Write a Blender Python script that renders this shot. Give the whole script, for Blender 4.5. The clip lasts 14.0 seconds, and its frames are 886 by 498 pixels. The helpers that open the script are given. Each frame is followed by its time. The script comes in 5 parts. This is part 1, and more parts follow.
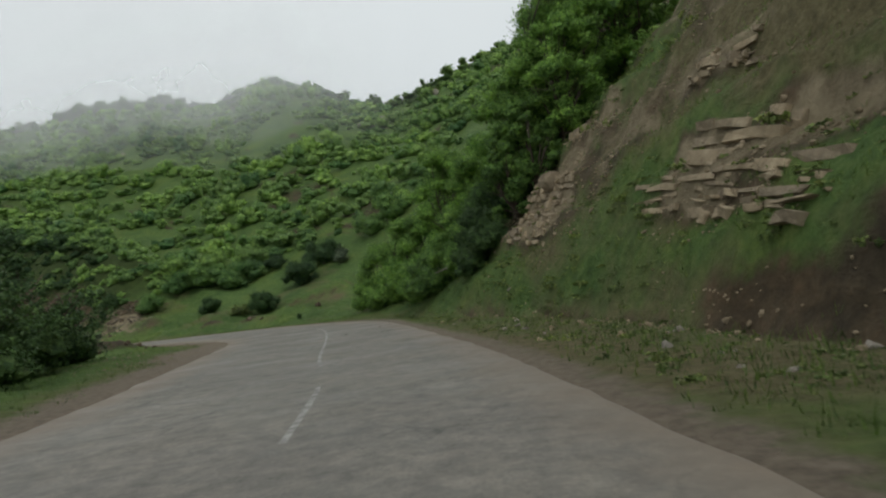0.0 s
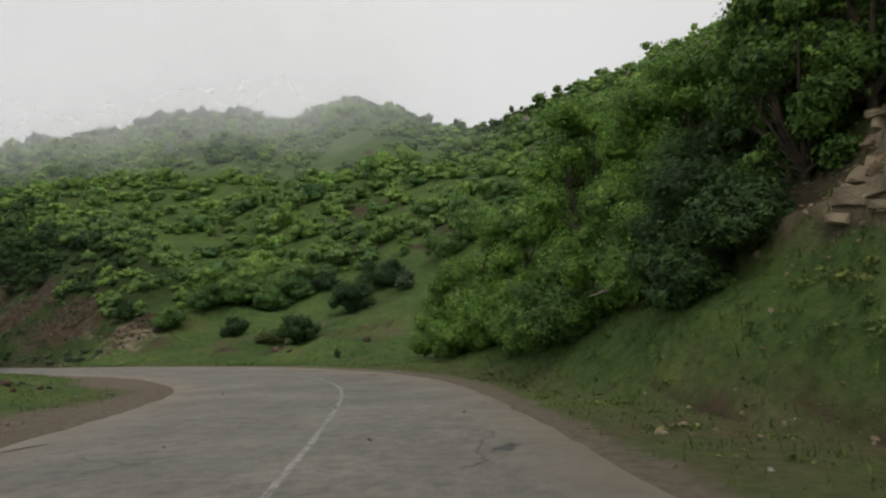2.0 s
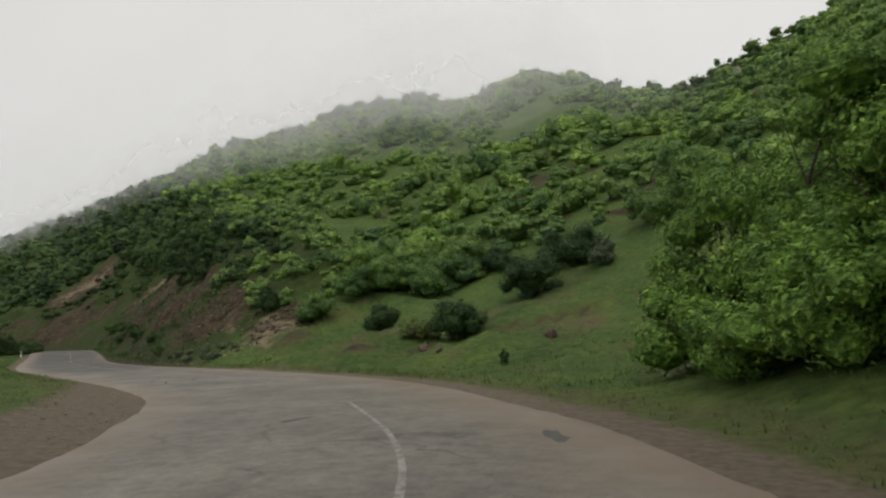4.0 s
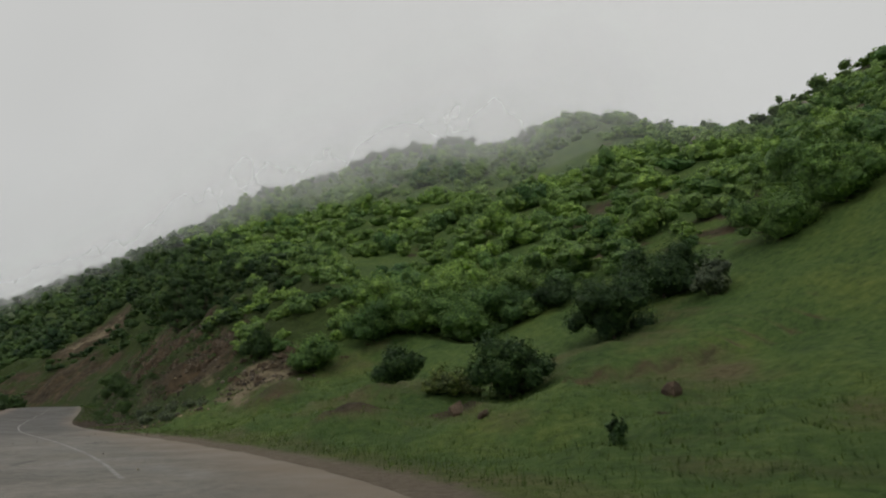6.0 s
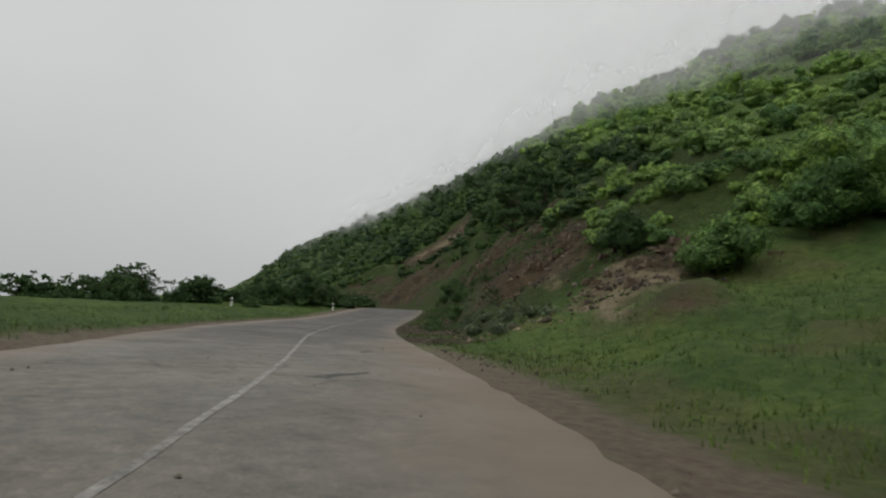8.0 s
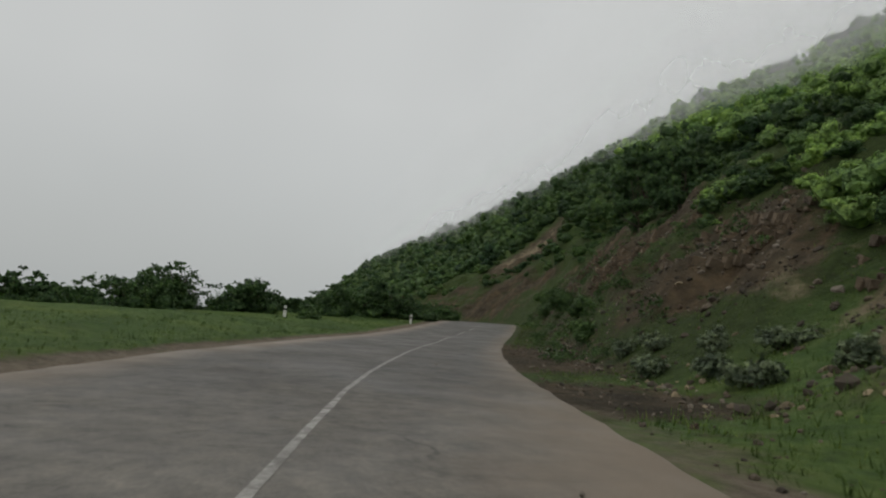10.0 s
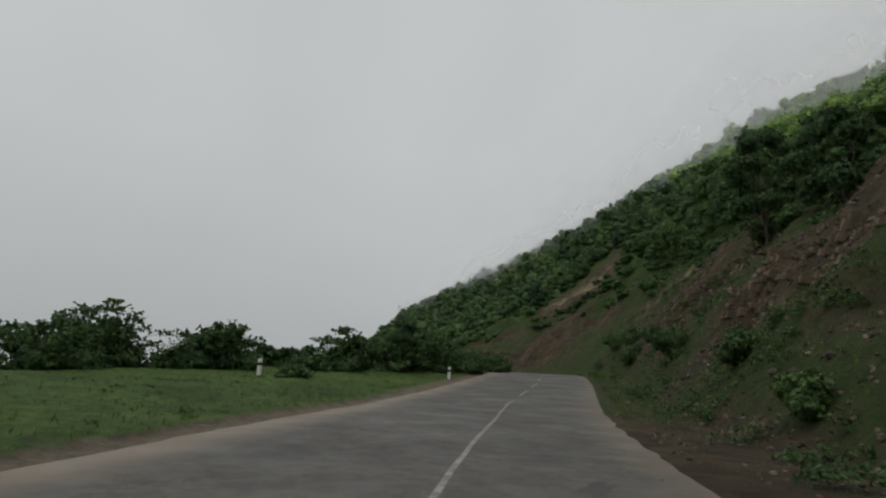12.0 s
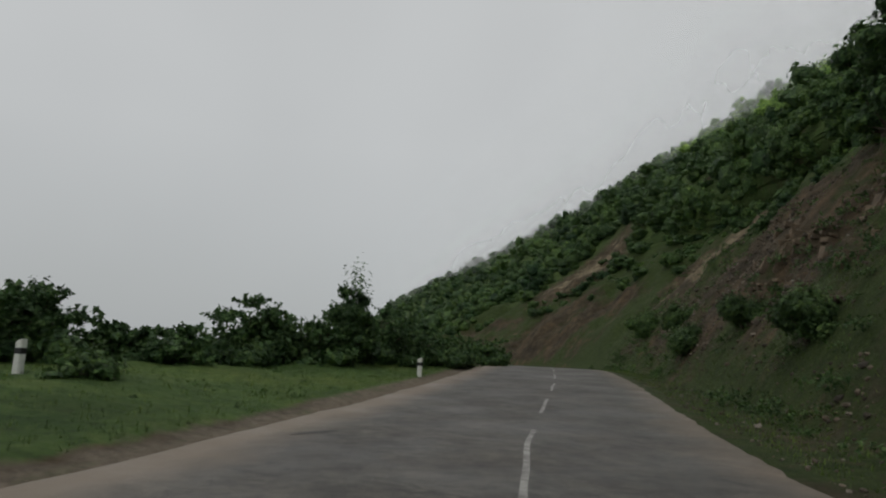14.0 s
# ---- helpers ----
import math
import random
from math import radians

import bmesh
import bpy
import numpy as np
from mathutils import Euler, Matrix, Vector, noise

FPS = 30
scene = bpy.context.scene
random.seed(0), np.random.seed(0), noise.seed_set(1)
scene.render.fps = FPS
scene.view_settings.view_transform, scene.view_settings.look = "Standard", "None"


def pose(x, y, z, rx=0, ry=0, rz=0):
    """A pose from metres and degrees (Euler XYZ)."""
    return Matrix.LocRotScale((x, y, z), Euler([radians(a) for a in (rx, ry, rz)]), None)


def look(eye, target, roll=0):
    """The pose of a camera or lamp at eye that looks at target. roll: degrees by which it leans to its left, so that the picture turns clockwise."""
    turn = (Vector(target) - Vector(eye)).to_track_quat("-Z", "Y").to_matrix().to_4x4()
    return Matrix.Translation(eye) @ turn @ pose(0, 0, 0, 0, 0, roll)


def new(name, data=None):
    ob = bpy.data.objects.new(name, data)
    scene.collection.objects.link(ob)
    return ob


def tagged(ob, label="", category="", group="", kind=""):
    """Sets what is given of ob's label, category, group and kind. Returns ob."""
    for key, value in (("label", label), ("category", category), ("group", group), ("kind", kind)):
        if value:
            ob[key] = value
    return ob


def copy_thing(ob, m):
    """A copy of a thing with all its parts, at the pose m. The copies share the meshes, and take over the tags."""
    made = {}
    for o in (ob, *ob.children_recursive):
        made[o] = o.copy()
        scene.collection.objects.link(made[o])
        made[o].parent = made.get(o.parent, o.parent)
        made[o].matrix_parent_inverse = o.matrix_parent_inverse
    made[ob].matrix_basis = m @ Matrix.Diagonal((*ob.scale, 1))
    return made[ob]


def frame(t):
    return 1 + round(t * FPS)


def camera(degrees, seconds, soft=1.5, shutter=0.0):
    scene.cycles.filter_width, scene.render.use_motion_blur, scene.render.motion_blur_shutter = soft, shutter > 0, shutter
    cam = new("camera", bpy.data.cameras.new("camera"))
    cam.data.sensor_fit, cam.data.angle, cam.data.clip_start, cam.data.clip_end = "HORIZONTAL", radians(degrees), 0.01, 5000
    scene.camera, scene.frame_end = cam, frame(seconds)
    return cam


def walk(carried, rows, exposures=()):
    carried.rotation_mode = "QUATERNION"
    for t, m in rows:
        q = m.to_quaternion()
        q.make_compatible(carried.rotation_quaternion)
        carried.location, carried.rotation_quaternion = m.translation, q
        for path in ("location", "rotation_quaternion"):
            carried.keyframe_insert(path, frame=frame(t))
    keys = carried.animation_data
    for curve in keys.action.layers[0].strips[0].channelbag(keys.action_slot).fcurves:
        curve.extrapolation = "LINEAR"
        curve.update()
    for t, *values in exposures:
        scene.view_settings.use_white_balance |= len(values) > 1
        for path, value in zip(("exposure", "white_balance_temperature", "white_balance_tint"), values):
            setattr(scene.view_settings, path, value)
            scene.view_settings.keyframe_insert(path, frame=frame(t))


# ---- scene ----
from mathutils.bvhtree import BVHTree

cam = camera(66.9, 14.0, soft=2.1, shutter=0.14)
PATH = [
    (0, (-0.03, 0.026, 1.278), (-0.02, 2.023, 1.394), -7.6),
    (0.5, (-0.617, 3.987, 1.27), (-0.588, 5.981, 1.425), -6.5),
    (1, (-1.17, 8.602, 1.375), (-1.314, 10.576, 1.656), -4.6),
    (1.5, (-1.636, 12.574, 1.372), (-1.87, 14.539, 1.661), -3.3),
    (2, (-2.099, 16.716, 1.283), (-2.285, 18.69, 1.543), -2.1),
    (2.5, (-2.646, 20.412, 1.335), (-2.939, 22.373, 1.601), -2.3),
    (3, (-3.234, 24.374, 1.363), (-3.753, 26.287, 1.633), -1.9),
    (3.5, (-4.004, 27.836, 1.403), (-4.64, 29.716, 1.652), -1.8),
    (4, (-5.017, 31.614, 1.405), (-5.739, 33.461, 1.662), -2.0),
    (4.2, (-5.426, 33.047, 1.439), (-6.175, 34.885, 1.683), -2.2),
    (6.5, (-12.242, 46.164, 1.148), (-13.071, 47.925, 1.606), -0.4),
    (7, (-14.975, 49.179, 1.323), (-15.941, 50.89, 1.695), 0.7),
    (7.5, (-17.762, 51.93, 1.11), (-19.072, 53.416, 1.383), 1.7),
    (8, (-20.861, 54.148, 0.983), (-22.433, 55.369, 1.172), 3.1),
    (10.5, (-34.318, 61.662, 1.154), (-36.044, 62.638, 1.412), 4.4),
    (11, (-37.696, 63.602, 1.288), (-39.445, 64.515, 1.611), 4.5),
    (11.5, (-40.339, 65.04, 1.299), (-42.093, 65.941, 1.632), 3.6),
    (12, (-43.414, 66.723, 1.246), (-45.159, 67.636, 1.595), 2.7),
    (12.5, (-46.241, 68.206, 1.267), (-47.969, 69.135, 1.657), 2.1),
    (13, (-49.505, 70.15, 1.235), (-51.235, 71.079, 1.613), 1.6),
    (13.5, (-52.524, 72.274, 1.287), (-54.26, 73.199, 1.65), 1.7),
    (14, (-55.276, 74.072, 1.237), (-57.011, 75.01, 1.567), 2.6),
]
EXPOSURES = [(0.0, 0.16, 6350, 6), (0.5, 0.46, 6450, 7), (1.0, 0.12, 6550, 8), (1.5, 0.02, 6650, 9), (2.0, 0.16, 6700, 10), (2.5, 0.34, 6750, 10), (3.0, 0.16, 6800, 11), (4.0, 0.18, 6850, 11),
             (6.5, -0.20, 6700, 9), (7.0, -0.08, 6680, 9), (7.5, 0.02, 6650, 9), (8.2, -0.03, 6650, 9), (10.5, -0.16, 6600, 8), (11.5, -0.22, 6550, 8), (13.0, -0.24, 6500, 9), (14.0, -0.24, 6500, 9)]
walk(cam, [(t, look(eye, target, roll)) for t, eye, target, roll in PATH], EXPOSURES)

# ---- sky and sun: thick overcast, a little brighter overhead ----
world = bpy.data.worlds.new("overcast")
scene.world = world
world.use_nodes = True
wn, wl = world.node_tree.nodes, world.node_tree.links
wn.clear()
w_out = wn.new("ShaderNodeOutputWorld")
w_bg = wn.new("ShaderNodeBackground")
w_sky = wn.new("ShaderNodeTexSky")
w_sky.sky_type, w_sky.sun_disc = "NISHITA", False
w_sky.sun_elevation, w_sky.sun_rotation = radians(58), radians(-150)
w_sky.air_density, w_sky.dust_density = 1.0, 6.0
w_dim = wn.new("ShaderNodeMix")
w_dim.data_type, w_dim.blend_type = "RGBA", "MULTIPLY"
w_dim.inputs[0].default_value = 1.0
w_dim.inputs[7].default_value = (0.08, 0.08, 0.08, 1)
wl.new(w_sky.outputs[0], w_dim.inputs[6])
w_co = wn.new("ShaderNodeTexCoord")
w_sep = wn.new("ShaderNodeSeparateXYZ")
wl.new(w_co.outputs["Generated"], w_sep.inputs[0])
w_ramp = wn.new("ShaderNodeValToRGB")
w_ramp.color_ramp.elements[0].position, w_ramp.color_ramp.elements[0].color = 0.0, (0.50, 0.525, 0.535, 1)
w_ramp.color_ramp.elements[1].position, w_ramp.color_ramp.elements[1].color = 0.75, (0.74, 0.75, 0.75, 1)
mid = w_ramp.color_ramp.elements.new(0.3)
mid.color = (0.66, 0.675, 0.68, 1)
wl.new(w_sep.outputs["Z"], w_ramp.inputs[0])
w_noise = wn.new("ShaderNodeTexNoise")
w_noise.inputs["Scale"].default_value, w_noise.inputs["Detail"].default_value = 1.6, 3.0
wl.new(w_co.outputs["Generated"], w_noise.inputs["Vector"])
w_soft = wn.new("ShaderNodeMapRange")
w_soft.inputs["From Min"].default_value, w_soft.inputs["From Max"].default_value = 0.3, 0.7
w_soft.inputs["To Min"].default_value, w_soft.inputs["To Max"].default_value = 0.93, 1.05
wl.new(w_noise.outputs[0], w_soft.inputs[0])
w_cloud = wn.new("ShaderNodeMix")
w_cloud.data_type, w_cloud.blend_type = "RGBA", "MULTIPLY"
w_cloud.inputs[0].default_value = 1.0
wl.new(w_ramp.outputs[0], w_cloud.inputs[6])
wl.new(w_soft.outputs[0], w_cloud.inputs[7])
w_mix = wn.new("ShaderNodeMix")
w_mix.data_type = "RGBA"
w_mix.inputs[0].default_value = 0.9
wl.new(w_dim.outputs[2], w_mix.inputs[6])
wl.new(w_cloud.outputs[2], w_mix.inputs[7])
wl.new(w_mix.outputs[2], w_bg.inputs[0])
w_bg.inputs[1].default_value = 1.0
wl.new(w_bg.outputs[0], w_out.inputs[0])

sun_data = bpy.data.lights.new("sun", "SUN")
sun_data.energy, sun_data.angle, sun_data.color = 0.6, radians(25), (1.0, 0.97, 0.92)
sun = new("sun", sun_data)
sun.matrix_world = look((40, -60, 160), (0, 0, 0))


# ---- materials ----
def material(name):
    mat = bpy.data.materials.new(name)
    mat.use_nodes = True
    nodes = mat.node_tree.nodes
    return mat, nodes, mat.node_tree.links, nodes["Principled BSDF"]


def noise_node(nodes, links, scale, detail=4.0, rough=0.55, vector=None):
    n = nodes.new("ShaderNodeTexNoise")
    n.inputs["Scale"].default_value, n.inputs["Detail"].default_value, n.inputs["Roughness"].default_value = scale, detail, rough
    if vector is not None:
        links.new(vector, n.inputs["Vector"])
    return n.outputs[0]


def ramp_node(nodes, links, value, stops):
    r = nodes.new("ShaderNodeValToRGB")
    el = r.color_ramp.elements
    el[0].position, el[0].color = stops[0][0], (*stops[0][1], 1)
    el[1].position, el[1].color = stops[-1][0], (*stops[-1][1], 1)
    for p, c in stops[1:-1]:
        el.new(p).color = (*c, 1)
    links.new(value, r.inputs[0])
    return r.outputs[0]


def mix_node(nodes, links, fac, a, b, blend="MIX"):
    m = nodes.new("ShaderNodeMix")
    m.data_type, m.blend_type = "RGBA", blend
    for value, slot in ((fac, 0), (a, 6), (b, 7)):
        if isinstance(value, (int, float)):
            m.inputs[slot].default_value = value
        elif isinstance(value, tuple):
            m.inputs[slot].default_value = (*value, 1)
        else:
            links.new(value, m.inputs[slot])
    return m.outputs[2]


def bump_node(nodes, links, height, strength, distance, bsdf):
    b = nodes.new("ShaderNodeBump")
    b.inputs["Strength"].default_value, b.inputs["Distance"].default_value = strength, distance
    links.new(height, b.inputs["Height"])
    links.new(b.outputs[0], bsdf.inputs["Normal"])


def where(nodes):
    return nodes.new("ShaderNodeNewGeometry").outputs["Position"]


def leaf_material(name, dark, light, yellow, spread=0.35):
    """Leaves: colour varies from leaf to leaf and from plant to plant, with light passing through; shaded gaps are
    painted in.
    """
    mat, nodes, links, bsdf = material(name)
    geo = nodes.new("ShaderNodeNewGeometry")
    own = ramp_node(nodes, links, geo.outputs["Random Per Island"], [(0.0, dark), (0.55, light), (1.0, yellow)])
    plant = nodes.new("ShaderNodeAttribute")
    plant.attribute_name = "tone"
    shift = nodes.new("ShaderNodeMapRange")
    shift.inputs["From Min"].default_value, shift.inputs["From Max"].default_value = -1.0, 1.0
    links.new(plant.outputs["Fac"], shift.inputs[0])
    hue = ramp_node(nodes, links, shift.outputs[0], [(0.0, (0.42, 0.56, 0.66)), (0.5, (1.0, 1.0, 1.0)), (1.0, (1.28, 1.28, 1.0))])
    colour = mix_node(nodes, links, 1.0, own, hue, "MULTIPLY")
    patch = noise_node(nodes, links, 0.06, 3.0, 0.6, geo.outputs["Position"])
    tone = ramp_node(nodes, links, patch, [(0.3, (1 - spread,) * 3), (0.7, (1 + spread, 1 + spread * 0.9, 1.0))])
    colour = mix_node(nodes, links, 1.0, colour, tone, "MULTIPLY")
    # coarse noise paints bright clumps and the shaded hollows between them
    clump_tone = ramp_node(nodes, links, noise_node(nodes, links, 1.1, 3.0, 0.6, geo.outputs["Position"]), [(0.34, (0.66, 0.70, 0.74)), (0.5, (1.0, 1.0, 1.0)), (0.66, (1.30, 1.24, 1.1))])
    colour = mix_node(nodes, links, 1.0, colour, clump_tone, "MULTIPLY")
    # fine noise puts the shade between single leaves into the colour
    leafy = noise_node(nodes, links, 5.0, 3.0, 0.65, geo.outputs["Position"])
    gap_tone = ramp_node(nodes, links, leafy, [(0.36, (0.48, 0.52, 0.54)), (0.5, (1.0, 1.0, 1.0)), (0.64, (1.50, 1.46, 1.30))])
    colour = mix_node(nodes, links, 1.0, colour, gap_tone, "MULTIPLY")
    bump_node(nodes, links, leafy, 0.9, 0.25, bsdf)
    links.new(colour, bsdf.inputs["Base Color"])
    bsdf.inputs["Roughness"].default_value = 0.62
    bsdf.inputs["Specular IOR Level"].default_value = 0.25
    tr = nodes.new("ShaderNodeBsdfTranslucent")
    links.new(colour, tr.inputs[0])
    both = nodes.new("ShaderNodeMixShader")
    both.inputs[0].default_value = 0.25
    links.new(bsdf.outputs[0], both.inputs[1])
    links.new(tr.outputs[0], both.inputs[2])
    links.new(both.outputs[0], nodes["Material Output"].inputs[0])
    return mat


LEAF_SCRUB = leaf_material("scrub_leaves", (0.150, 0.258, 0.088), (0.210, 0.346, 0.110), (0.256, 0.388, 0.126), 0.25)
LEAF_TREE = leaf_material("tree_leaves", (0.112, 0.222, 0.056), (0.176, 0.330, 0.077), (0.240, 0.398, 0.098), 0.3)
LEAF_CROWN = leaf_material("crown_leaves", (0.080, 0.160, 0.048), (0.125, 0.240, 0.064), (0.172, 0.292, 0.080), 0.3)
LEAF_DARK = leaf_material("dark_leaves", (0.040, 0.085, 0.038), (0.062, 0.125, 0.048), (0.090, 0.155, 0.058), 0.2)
LEAF_MID = leaf_material("deep_green_leaves", (0.046, 0.094, 0.039), (0.068, 0.130, 0.048), (0.094, 0.156, 0.058), 0.3)
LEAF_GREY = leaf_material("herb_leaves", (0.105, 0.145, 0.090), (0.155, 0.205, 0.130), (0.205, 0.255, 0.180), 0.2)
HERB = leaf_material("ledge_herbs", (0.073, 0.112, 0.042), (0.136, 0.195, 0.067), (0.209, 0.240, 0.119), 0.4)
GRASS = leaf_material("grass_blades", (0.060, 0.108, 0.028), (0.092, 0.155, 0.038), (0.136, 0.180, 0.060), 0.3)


def make_ground():
    """Grass, earth and rock, chosen by the two masks that lie on the ground's points."""
    mat, nodes, links, bsdf = material("hillside_ground")
    pos = where(nodes)
    bare = nodes.new("ShaderNodeAttribute")
    bare.attribute_name = "bare"
    rock = nodes.new("ShaderNodeAttribute")
    rock.attribute_name = "rock"
    dust = nodes.new("ShaderNodeAttribute")
    dust.attribute_name = "dust"
    dry = nodes.new("ShaderNodeAttribute")
    dry.attribute_name = "dry"
    fine = noise_node(nodes, links, 3.0, 8.0, 0.7, pos)
    wide = noise_node(nodes, links, 0.22, 6.0, 0.65, pos)
    grass = ramp_node(nodes, links, fine, [(0.28, (0.033, 0.057, 0.018)), (0.5, (0.073, 0.122, 0.031)), (0.74, (0.130, 0.168, 0.056))])
    tone = ramp_node(nodes, links, wide, [(0.32, (0.55, 0.66, 0.62)), (0.5, (0.95, 1.0, 0.95)), (0.7, (1.35, 1.18, 1.0))])
    grass = mix_node(nodes, links, 1.0, grass, tone, "MULTIPLY")
    earth = ramp_node(nodes, links, noise_node(nodes, links, 1.1, 9.0, 0.72, pos),
                      [(0.3, (0.020, 0.016, 0.010)), (0.5, (0.052, 0.041, 0.025)), (0.72, (0.104, 0.079, 0.051))])
    tint = ramp_node(nodes, links, noise_node(nodes, links, 0.3, 6.0, 0.7, pos), [(0.36, (0.74, 0.76, 0.78)), (0.5, (1.05, 1.04, 1.02)), (0.64, (1.38, 1.24, 1.12))])
    earth = mix_node(nodes, links, 1.0, earth, tint, "MULTIPLY")
    gravel = ramp_node(nodes, links, noise_node(nodes, links, 5.0, 8.0, 0.75, pos),
                       [(0.3, (0.090, 0.074, 0.055)), (0.5, (0.165, 0.136, 0.102)), (0.75, (0.250, 0.210, 0.164))])
    stone = ramp_node(nodes, links, noise_node(nodes, links, 0.9, 9.0, 0.7, pos),
                      [(0.25, (0.080, 0.066, 0.040)), (0.5, (0.190, 0.156, 0.098)), (0.8, (0.320, 0.270, 0.180))])

    def edged(mask, scale, low, high):
        n = noise_node(nodes, links, scale, 6.0, 0.65, pos)
        add = nodes.new("ShaderNodeMath")
        add.operation = "ADD"
        links.new(mask, add.inputs[0])
        links.new(n, add.inputs[1])
        r = nodes.new("ShaderNodeMapRange")
        r.inputs["From Min"].default_value, r.inputs["From Max"].default_value = low, high
        links.new(add.outputs[0], r.inputs[0])
        return r.outputs[0]

    # this mask turns the grass a darker green
    dark_grass_mask = nodes.new("ShaderNodeAttribute")
    dark_grass_mask.attribute_name = "dark_grass_mask"
    dark_grass = ramp_node(nodes, links, noise_node(nodes, links, 2.4, 8.0, 0.75, pos), [(0.3, (0.016, 0.026, 0.008)), (0.5, (0.034, 0.054, 0.013)), (0.74, (0.062, 0.080, 0.024))])
    grass = mix_node(nodes, links, edged(dark_grass_mask.outputs["Fac"], 0.5, 0.6, 1.3), grass, dark_grass)
    straw = ramp_node(nodes, links, noise_node(nodes, links, 4.0, 8.0, 0.75, pos), [(0.3, (0.052, 0.048, 0.022)), (0.5, (0.112, 0.098, 0.048)), (0.74, (0.190, 0.166, 0.092))])
    grass = mix_node(nodes, links, edged(dry.outputs["Fac"], 0.8, 0.75, 1.3), grass, straw)
    colour = mix_node(nodes, links, edged(bare.outputs["Fac"], 1.1, 0.85, 1.15), grass, earth)
    colour = mix_node(nodes, links, edged(rock.outputs["Fac"], 0.7, 0.9, 1.12), colour, stone)
    colour = mix_node(nodes, links, edged(dust.outputs["Fac"], 1.6, 0.8, 1.2), colour, gravel)
    links.new(colour, bsdf.inputs["Base Color"])
    bsdf.inputs["Roughness"].default_value = 0.9
    bsdf.inputs["Specular IOR Level"].default_value = 0.2
    bump_node(nodes, links, noise_node(nodes, links, 2.2, 9.0, 0.7, pos), 0.9, 0.25, bsdf)
    return mat


def make_asphalt():
    mat, nodes, links, bsdf = material("worn_asphalt")
    pos = where(nodes)
    base = ramp_node(nodes, links, noise_node(nodes, links, 0.35, 5.0, 0.6, pos),
                     [(0.3, (0.118, 0.110, 0.096)), (0.5, (0.146, 0.135, 0.116)), (0.72, (0.182, 0.166, 0.141))])
    grit = ramp_node(nodes, links, noise_node(nodes, links, 26.0, 4.0, 0.7, pos), [(0.3, (0.72, 0.72, 0.72)), (0.7, (1.25, 1.24, 1.22))])
    colour = mix_node(nodes, links, 1.0, base, grit, "MULTIPLY")
    mottle = ramp_node(nodes, links, noise_node(nodes, links, 3.6, 8.0, 0.8, pos), [(0.34, (0.58, 0.58, 0.59)), (0.5, (1.0, 1.0, 1.0)), (0.66, (1.36, 1.35, 1.32))])
    colour = mix_node(nodes, links, 1.0, colour, mottle, "MULTIPLY")
    crack = nodes.new("ShaderNodeTexVoronoi")
    crack.feature = "DISTANCE_TO_EDGE"
    crack.inputs["Scale"].default_value = 0.45
    bent = nodes.new("ShaderNodeMix")
    bent.data_type, bent.blend_type = "RGBA", "ADD"
    bent.inputs[0].default_value = 0.9
    links.new(pos, bent.inputs[6])
    wobble = nodes.new("ShaderNodeTexNoise")
    wobble.inputs["Scale"].default_value, wobble.inputs["Detail"].default_value = 1.2, 5.0
    links.new(pos, wobble.inputs["Vector"])
    links.new(wobble.outputs[1], bent.inputs[7])
    links.new(bent.outputs[2], crack.inputs["Vector"])
    seam = ramp_node(nodes, links, crack.outputs["Distance"], [(0.004, (0.42, 0.42, 0.42)), (0.018, (1.0, 1.0, 1.0))])
    seam_here = ramp_node(nodes, links, noise_node(nodes, links, 0.28, 3.0, 0.5, pos), [(0.5, (0.0, 0.0, 0.0)), (0.6, (0.9, 0.9, 0.9))])
    colour = mix_node(nodes, links, seam_here, colour, mix_node(nodes, links, 1.0, colour, seam, "MULTIPLY"))
    stain = ramp_node(nodes, links, noise_node(nodes, links, 1.4, 5.0, 0.65, pos), [(0.32, (0.72, 0.72, 0.73)), (0.42, (1.0, 1.0, 1.0))])
    colour = mix_node(nodes, links, 0.5, colour, stain, "MULTIPLY")
    # past the bank's start the asphalt colour is multiplied by a dark mottle
    far_dark = nodes.new("ShaderNodeAttribute")
    far_dark.attribute_name = "far_dark"
    dark_mottle = ramp_node(nodes, links, noise_node(nodes, links, 0.9, 7.0, 0.7, pos), [(0.36, (0.36, 0.36, 0.37)), (0.5, (0.47, 0.47, 0.47)), (0.64, (0.60, 0.60, 0.59))])
    colour = mix_node(nodes, links, far_dark.outputs["Fac"], colour, mix_node(nodes, links, 1.0, colour, dark_mottle, "MULTIPLY"))
    dust = nodes.new("ShaderNodeAttribute")
    dust.attribute_name = "dust"
    n = noise_node(nodes, links, 0.8, 6.0, 0.65, pos)
    add = nodes.new("ShaderNodeMath")
    add.operation = "ADD"
    links.new(dust.outputs["Fac"], add.inputs[0])
    links.new(n, add.inputs[1])
    r = nodes.new("ShaderNodeMapRange")
    r.inputs["From Min"].default_value, r.inputs["From Max"].default_value = 0.7, 1.5
    links.new(add.outputs[0], r.inputs[0])
    colour = mix_node(nodes, links, r.outputs[0], colour, (0.185, 0.148, 0.110))
    links.new(colour, bsdf.inputs["Base Color"])
    rough = ramp_node(nodes, links, noise_node(nodes, links, 0.5, 4.0, 0.6, pos), [(0.35, (0.52,) * 3), (0.65, (0.74,) * 3)])
    links.new(rough, bsdf.inputs["Roughness"])
    bump_node(nodes, links, noise_node(nodes, links, 18.0, 8.0, 0.75, pos), 0.5, 0.02, bsdf)
    return mat


